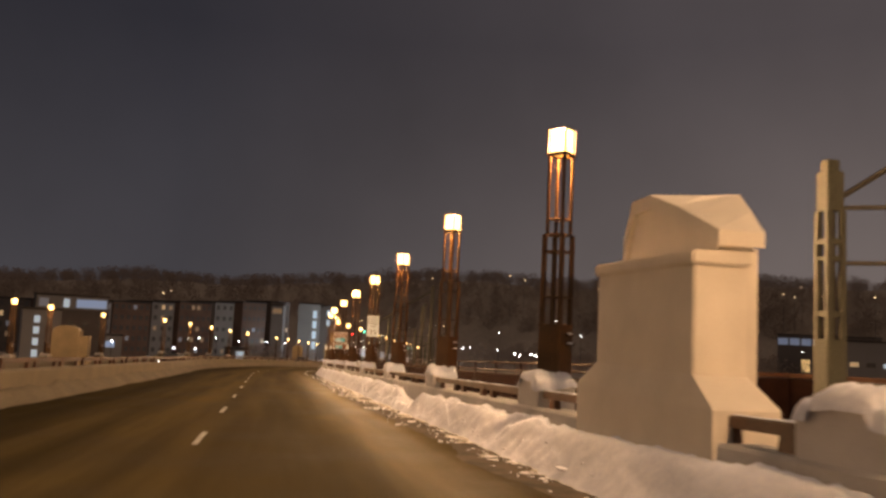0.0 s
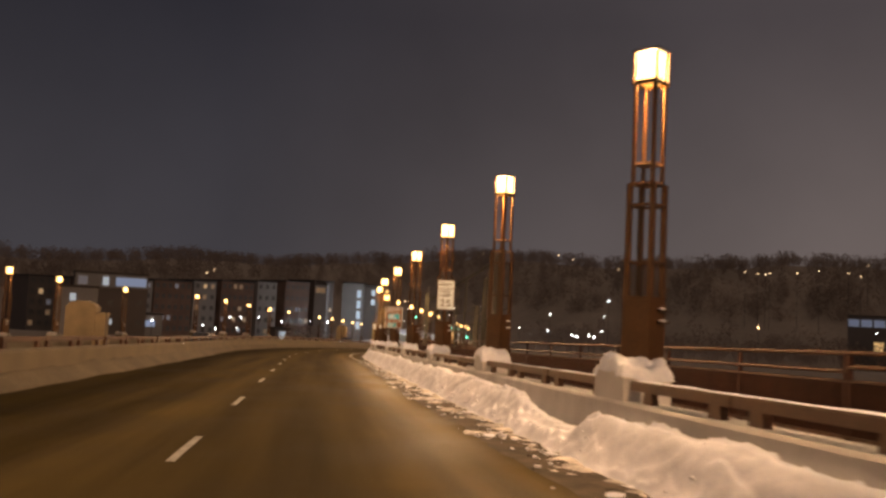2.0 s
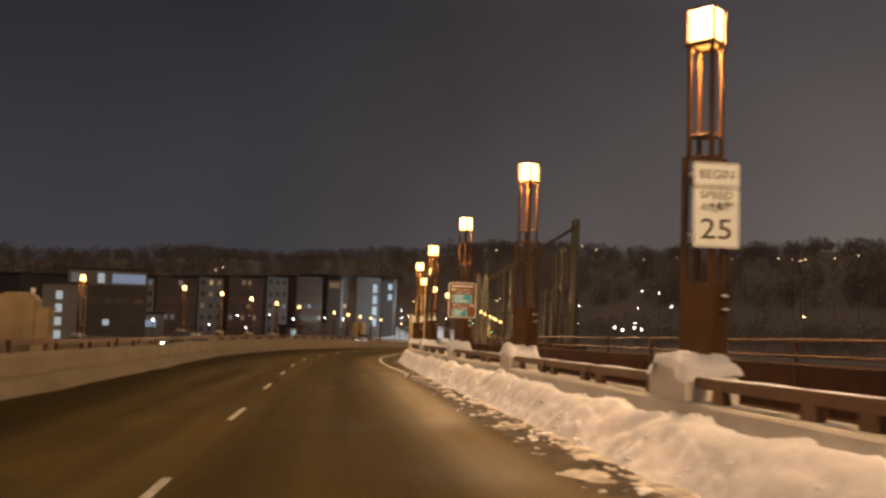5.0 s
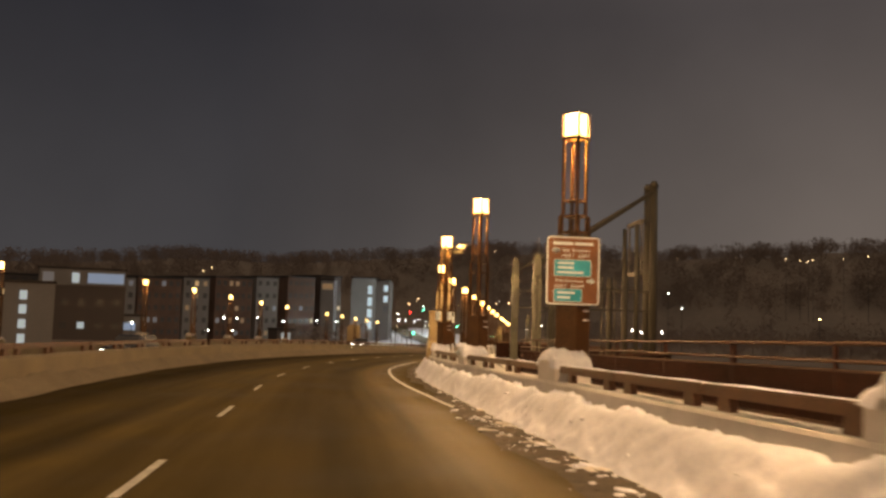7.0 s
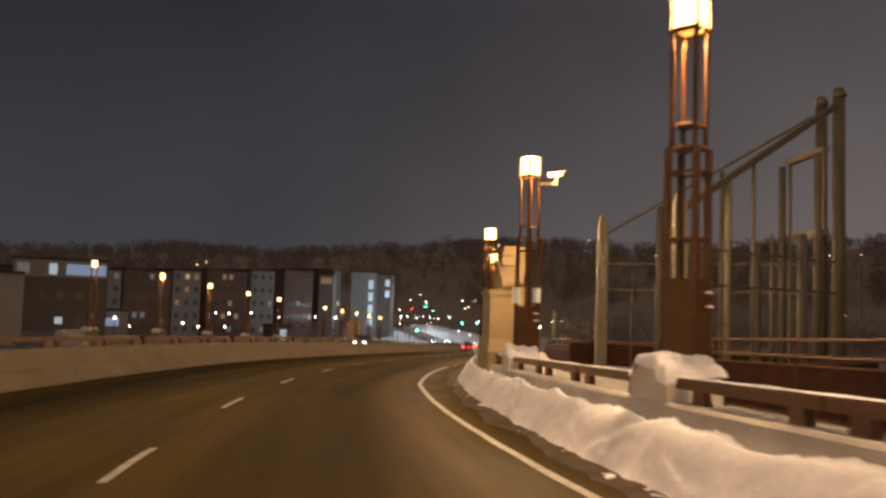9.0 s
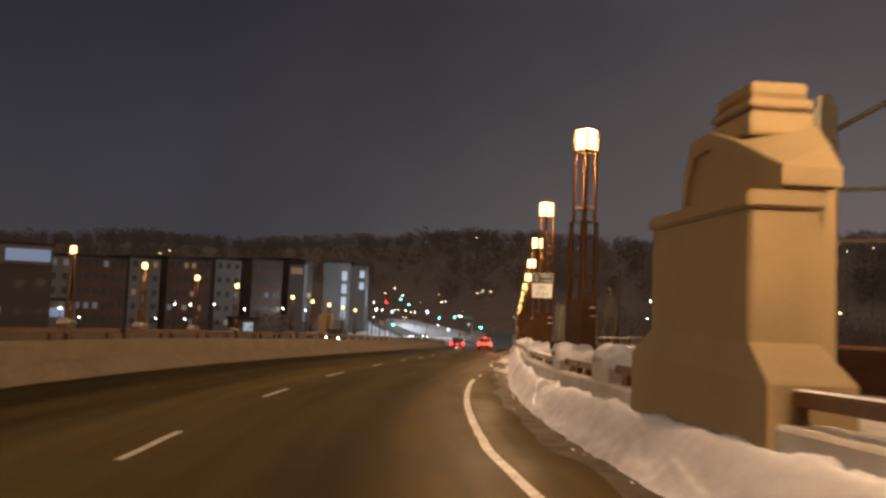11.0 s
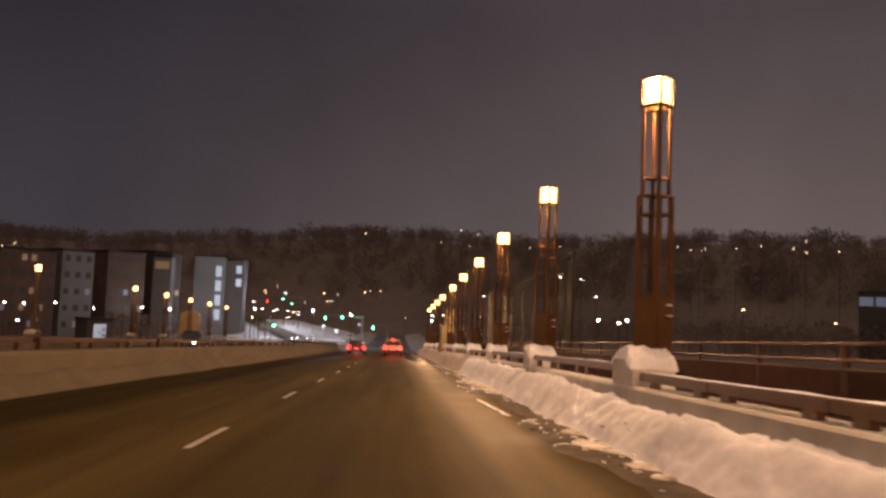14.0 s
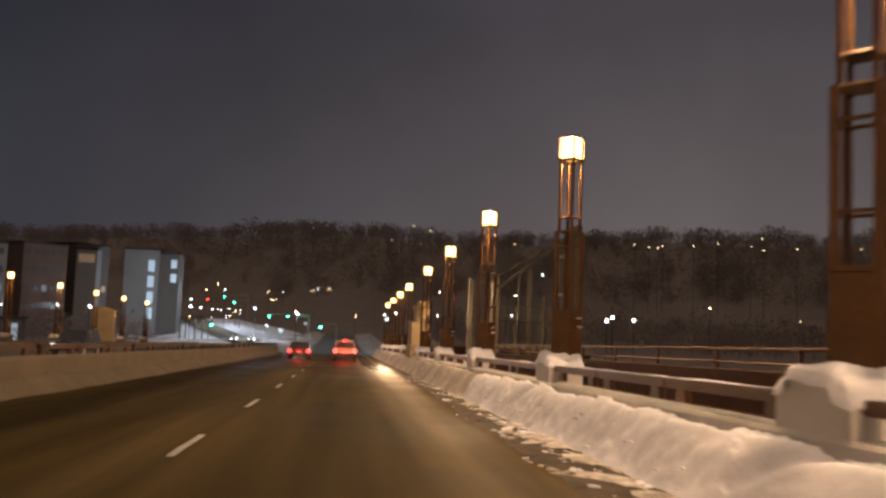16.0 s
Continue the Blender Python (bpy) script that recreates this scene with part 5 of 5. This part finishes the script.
def block(name, x, y, w, d, top, turn, wall, storeys, cols, seed, label, lit=0.12, win=(1.5, 1.5), lit_mats=None, base=None):
    """A flat-roofed block whose front faces local -y, centred on x."""
    t = thing(name, label, "building")
    z0 = (ground_z(x, y) - 1.0) if base is None else base
    t.matrix_basis = pose(x, y, 0, 0, 0, turn)
    part("wall", box(-w / 2, w / 2, 0, d, z0, top), wall, t)
    part("roof", box(-w / 2 - 0.2, w / 2 + 0.2, -0.2, d + 0.2, top, top + 0.5), ROOF_METAL, t)
    r = random.Random(seed)
    step = (top - z0 - 1.5) / max(1, storeys)
    lit_mats = lit_mats or [WIN_WARM, WIN_COOL, WIN_WARM]
    for i in range(storeys):
        for j in range(cols):
            mat = r.choice(lit_mats) if r.random() < lit else WINDOW_DARK
            ob = new("window", pane_mesh(win[0], win[1], mat))
            ob.parent = t
            ob.matrix_basis = pose(-w / 2 + w * (j + 0.5) / cols, 0, z0 + 1.8 + step * (i + 0.5))
    return t


def lit_window(parent, x, z, w, h, mat):
    ob = new("window", pane_mesh(w, h, mat))
    ob.parent = parent
    ob.matrix_basis = pose(x, -0.02, z)
    return ob


b = block("apartment_building", -45.7, 349, 9.2, 14, 9.0, 0, PANEL, 0, 0, 1, "pale grey stair tower of an apartment building with tall lit windows")
for z in (4.6, 0.2, -4.2, -8.6):
    lit_window(b, 2.6, z, 1.7, 3.2, WIN_COOL)
b = block("apartment_building", -38.4, 350, 5.2, 13, 8.2, 0, DARK_PANEL, 0, 0, 2, "charcoal wing of an apartment building with a lit corner")
for z in (5.4, 1.4, -2.6):
    lit_window(b, 1.2, z, 1.6, 2.4, WIN_COOL if z > 0 else WINDOW_DARK)
b = block("apartment_building", -56.0, 329, 4.8, 6, 7.2, 0, PANEL, 0, 0, 3, "pale stair bay of an apartment block with a lit top room")
lit_window(b, 0.0, 5.1, 3.8, 2.2, WIN_DIM)
for x, z in ((-1.2, 5.4), (-0.4, 4.8), (0.5, 5.3), (1.3, 4.7)):
    lit_window(b, x, z, 0.4, 0.35, WIN_WARM).location.y -= 0.1
facade = [(-55.5, 334, 10, 8.6, DARK_PANEL, 4), (-64, 323, 12, 7.6, BRICK, 5), (-73, 311, 9, 6.9, PANEL, 3), (-81, 300, 14, 6.2, BRICK, 6), (-89.5, 289, 9, 5.6, PANEL, 3), (-97, 279, 14, 5.0, BRICK, 6), (-104, 268, 9, 4.6, PANEL, 3), (-112, 258, 14, 4.2, BRICK, 6), (-122, 246, 12, 4.0, DARK_PANEL, 5)]
for k, (x, y, w, top, mat, cols) in enumerate(facade):
    block("apartment_building", x, y, w, 16, top, 51, mat, 5, cols, 20 + k, "five-storey apartment block of dark brick with a few lit windows" if mat is BRICK else "five-storey apartment block with grey panels and a few lit windows", 0.18, (1.3, 1.5), [WIN_DIM, WIN_DUSK, WIN_DIM, WIN_DUSK, WIN_DUSK, WIN_DIM, WIN_DUSK, WIN_DIM, WIN_WARM])
b = block("apartment_building", -97.5, 232, 19, 14, 5.4, 27, DARK_PANEL, 3, 5, 40, "apartment block with a pale upper storey washed by blue light", 0.06)
part("upper_storey", box(-9.3, 9.3, -0.25, 13, 1.6, 5.3), PANEL, b)
# the wide blue pane is no window: its glow paints a floodlit wall
for x, w, mat in ((-7.4, 2.4, WIN_DUSK), (-1.6, 1.6, WIN_COOL), (5.0, 8.0, WIN_WASH_BLUE)):
    ob = lit_window(b, x, 3.4, w, 2.4, mat)
    ob.matrix_basis = pose(x, -0.25, 3.4)
b = block("apartment_building", -84.5, 185.5, 8, 10, 1.2, 28, PANEL, 0, 0, 41, "pale low block with a column of lit windows", base=-21)
for z in (-0.9, -3.4, -6.0, -8.6):
    lit_window(b, -1.0, z, 1.2, 1.6, WIN_COOL)
b = block("shop_building", -89.3, 240, 7, 8, -5.5, 25, PANEL, 0, 0, 42, "small lit glass-fronted shop")
lit_window(b, 0, -8.0, 3.0, 1.8, WIN_WASH_BLUE)
b = block("shop_building", -62, 292, 6, 6, -9.5, 40, DARK_PANEL, 0, 0, 43, "small entrance lit with cold white light")
lit_window(b, 0, -12.2, 3.0, 3.6, WIN_COOL)
b = block("boathouse", 124, 210, 16, 10, 3.0, -30, PANEL, 1, 4, 44, "low riverside building with lit windows", 0.6, (2.2, 1.2))
b = block("boathouse", 154.2, 296.3, 34, 12, 5.1, -39, DARK_PANEL, 0, 0, 45, "long riverside building with a blue-lit upper floor")
for k in range(8):
    lit_window(b, -15.0 + 4.2 * k, 2.7, 3.6, 2.6, WIN_RIVER)
lit_window(b, -6.8, -6.2, 3.0, 4.6, WIN_DOOR)


def globe_lamp(x, y, z, mat, r, label, group):
    t = thing("street_light", label, "street light", group)
    g = ground_z(x, y)
    z = max(z, g + 3.0)
    part("pole", tube((x, y, g - 0.3), (x, y, z - r), 0.09, 0.06, 6), DARK_METAL, t)
    bm = bmesh.new()
    add_ball(bm, (x, y, z), r, 2)
    part("globe", bm, mat, t, "glowing globe", True)
    return t


for x, y, z in ((-102.6, 257.4, -7.4), (-97.9, 259.6, -7.5), (-94, 261.3, -9.9), (-74.4, 268.5, -5.8), (-71.1, 269.5, -5.8), (-72, 269.2, -9.3), (-65.6, 271, -5.5), (-58.6, 272.8, -6.4), (-49.4, 274.7, -6.0), (-43.9, 275.6, -6.1), (-82, 265.9, -8.6), (-78.4, 267.2, -9.4), (-88.6, 240, -7.0), (-35.5, 388.9, -4.3), (-32.3, 389.1, -7.0), (-28.4, 389.3, -7.5)):
    globe_lamp(x, y, z, WHITE_GLOBE, 0.18, "white globe street light on a dark pole", "riverside street lights")
for x, y, z in ((26.0, 204.5, -4.2), (26.3, 197.5, -4.4), (30.2, 204.5, -4.1), (30.6, 199.5, -4.3), (55.6, 323.7, 0.2), (67.3, 321.4, 1.1), (34.9, 326.8, 0.2), (20.2, 328.1, -6.3), (23.3, 327.9, -5.9), (34.5, 326.8, -6.2), (54.7, 323.9, -5.3), (57.1, 323.4, 6.5), (62.9, 322.3, 6.1), (144.4, 293.7, -0.9)):
    globe_lamp(x, y, z, WHITE_GLOBE, 0.17, "cold white park light on a pole", "park lights")
for x, y, z in ((115, 324, -1), (174, 336, -2), (161, 345.7, -4.1), (-39.1, 508.9, 0), (-33.8, 509.2, 3.1), (-10, 509.7, 0.6), (-8.2, 509.7, -6.4), (10.9, 509.1, -4.7), (18.7, 508.5, -0.5)):
    globe_lamp(x, y, z, WARM_GLOBE, 0.22, "warm street light on a pole", "warm street lights")
for x, y, z in ((161.0, 468.5, 29.6), (167.0, 465.5, 28.6), (170.5, 463.5, 28.3), (172.5, 462.5, 29.1), (185.0, 455.8, 29.4), (194.5, 450.2, 30.9), (206.5, 442.5, 29.6), (211.2, 439.4, 28.0), (222.5, 431.2, 28.4), (243.0, 415.2, 28.4), (59, 576, 31.6), (76, 573, 33), (162, 548, 34), (70, 516, 35), (61, 516, 37), (10, 520, 33), (-125, 402, 12), (229, 467, 36), (-127, 420, 14), (13.3, 700, 47), (18.2, 700, 47), (300, 470, 34), (128, 556, 34), (100, 520, 30)):
    globe_lamp(x, y, z, PORCH_LIGHT, 0.22, "small porch light on the wooded bluff", "bluff lights")

r_city = random.Random(17)
for _ in range(17):
    x, y = r_city.uniform(-42, 26), r_city.uniform(372, 520)
    globe_lamp(x, y, ground_z(x, y) + r_city.uniform(4, 8), r_city.choice([WHITE_GLOBE, WHITE_GLOBE, WHITE_GLOBE, WARM_GLOBE]), 0.15, "distant street light beyond the junction", "junction street lights")


def signal(x, y, z, lens, label, arm=6.0):
    t = thing("traffic_light", label, "traffic light", "junction signals")
    g = ground_z(x + arm, y)
    part("pole", tube((x + arm, y, g - 0.3), (x + arm, y, z + 0.8), 0.13, 0.1, 8), GALV, t)
    part("mast_arm", tube((x + arm, y, z + 0.7), (x - 0.3, y, z + 0.7), 0.08, 0.06, 6), GALV, t)
    head = part("signal_head", box(x - 0.22, x + 0.22, y - 0.1, y + 0.15, z - 0.4, z + 0.85, 0.03), DARK_METAL, t)
    for k, zz in enumerate((z + 0.6, z + 0.22, z - 0.16)):
        on = (lens is GREEN_LIGHT and k == 2) or (lens is RED_LIGHT and k == 0)
        rr = 0.30 if on else 0.15
        part("lens", tube((x, y - 0.16, zz), (x, y - 0.10, zz), rr, rr, 12), lens if on else WINDOW_DARK, head)
    return t


for x, y, z, lens, arm in ((-9.9, 389.7, -9.1, GREEN_LIGHT, 13), (-3.8, 389.6, -8.8, GREEN_LIGHT, 7), (2.6, 319.2, -9.9, GREEN_LIGHT, 4), (-24.2, 319.4, -10.1, GREEN_LIGHT, -4), (-28.6, 469.4, -2.9, GREEN_LIGHT, 10), (-24.6, 469.5, -5.1, GREEN_LIGHT, 6), (-35.6, 469.0, -5.1, RED_LIGHT, -5)):
    signal(x, y, z, lens, "traffic signal on a mast arm showing green" if lens is GREEN_LIGHT else "traffic signal on a mast arm showing red", arm)

t = thing("street_name_sign", "green overhead street sign on a post", "road sign")
part("panel", box(-2.6, 0.2, 331.0, 331.06, -8.0, -7.1, 0.02), SIGN_GREEN, t)
part("text_bar", box(-2.2, -0.2, 330.97, 330.995, -7.65, -7.45), SIGN_WHITE, t)
part("post", tube((0.5, 331.1, ground_z(0.5, 331) - 0.3), (0.5, 331.1, -6.8), 0.12), GALV, t)
part("mast_arm", tube((0.5, 331.1, -7.05), (-2.8, 331.1, -7.05), 0.06), GALV, t)

# snowy embankment by the junction, under white floodlight
mound = sheet("snow_mound", [float(v) for v in np.linspace(-52, 2, 44)], [float(v) for v in np.linspace(330, 430, 30)],
              lambda x, y: (x, y, ground_z(x, y) - 0.3 + 4.2 * smooth(332, 420, y) * smooth(2, -22, x) * smooth(-52, -44, x) + 0.9 * noise.noise(Vector((x * 0.09, y * 0.05, 5))) + 0.3 * noise.noise(Vector((x * 0.4, y * 0.2, 8))) + 0.3), SNOW)
tagged(mound, "snow-covered embankment beside the road junction", "snow", kind="stuff")


def verge(s0, s1, o0, o1, seed):
    """Snow left by the plough along the road past the bridge."""
    def place(s, u):
        o = o0 + (o1 - o0) * u + 0.5 * noise.noise(Vector((s * 0.2, seed, u)))
        return tuple(at(s, o, 0.03 + 0.9 * math.sin(math.pi * min(1.0, u * 1.2) * 0.6) * (0.7 + 0.5 * noise.noise(Vector((s * 0.3, o * 0.3, seed))))))
    return tagged(sheet("snow_verge", [float(v) for v in np.arange(s0, s1, 1.5)], [k / 8 for k in range(9)], place, DIM_SNOW), "ploughed snow along the road past the bridge", "snow", kind="stuff")


verge(197, 398, -0.6, 5.5, 3)
verge(197, 268, -11.2, -17.0, 4)
verge(284, 398, -11.2, -17.0, 5)

# side street that climbs the embankment from the junction
side_pts = [(-16, 322), (-20, 345), (-27, 368), (-34, 392), (-38, 420), (-36, 450)]
side_n = 40
pts_, faces_ = [], []
for k in range(side_n + 1):
    y = 318 + (455 - 318) * k / side_n
    x = float(np.interp(y, [p[1] for p in side_pts], [p[0] for p in side_pts]))
    for dx in (-4.0, 0.0, 4.0):
        px = x + dx
        pts_.append((px, y, ground_z(px, y) + 0.6 + 4.2 * smooth(332, 420, y) * smooth(2, -22, px) * smooth(-52, -44, px)))
for k in range(side_n):
    for j in range(2):
        faces_.append((k * 3 + j, k * 3 + j + 1, k * 3 + j + 4, k * 3 + j + 3))
me = bpy.data.meshes.new("side_road")
me.from_pydata(pts_, [], faces_)
me.materials.append(BROWN_CONCRETE)
tagged(new("side_road", me), "worn side street climbing the snowy embankment", "road", kind="structure")

for x, y, gz, watts in ((-30, 326, 0, 7000), (-14, 330, 0, 7000), (float(at(232, 2.5).x), float(at(232, 2.5).y), 0, 1200), (float(at(262, -14).x), float(at(262, -14).y), 0, 2000), (-24, 376, 5.0, 7000)):
    d = bpy.data.lights.new("street_bulb", "POINT")
    d.energy, d.color, d.shadow_soft_size = watts, (0.72, 0.88, 1.0), 0.4
    ob = new("street_bulb", d)
    ob.location = (x, y, -6.4 + gz)
    tagged(ob, "white bulb of a street light", "light")
    globe_lamp(x, y, -6.0 + gz, WHITE_GLOBE, 0.18, "white globe street light on a dark pole", "riverside street lights")
for k, (x, turn) in enumerate(((-18.6, 176), (-14.4, 180))):
    v = vehicle("waiting car with bright headlights at the junction", CAR_GREY, False, False, True)
    v.matrix_basis = pose(x, 326, float(np.interp(326, LINE_Y, LINE_Z)), 0, 0, turn)

# small signs and dark posts about the junction
for x, y, z, w in ((-6.9, 337.9, -11.9, 0.55), (-10.8, 337.9, -10.6, 0.38), (-0.4, 337.7, -9.8, 0.38)):
    t = thing("small_sign", "small white road sign on a thin post", "road sign", "junction signs")
    part("panel", box(x - w, x + w, y - 0.02, y, z - w, z + w, 0.008), SIGN_WHITE, t)
    part("post", tube((x, y + 0.05, ground_z(x, y) - 0.3), (x, y + 0.05, z + w), 0.05), GALV, t)
for x in (-33.3, -31.9, -29.5, -27.6, -26.0):
    t = thing("gate_post", "dark square post beside the snowy embankment", "post", "dark posts")
    g = ground_z(x, 337) - 0.4
    part("shaft", box(x - 0.16, x + 0.16, 336.85, 337.15, g, -9.3, 0.02), DARK_METAL, t)
    part("cap", box(x - 0.21, x + 0.21, 336.8, 337.2, -9.3, -9.1, 0.02), DARK_METAL, t)
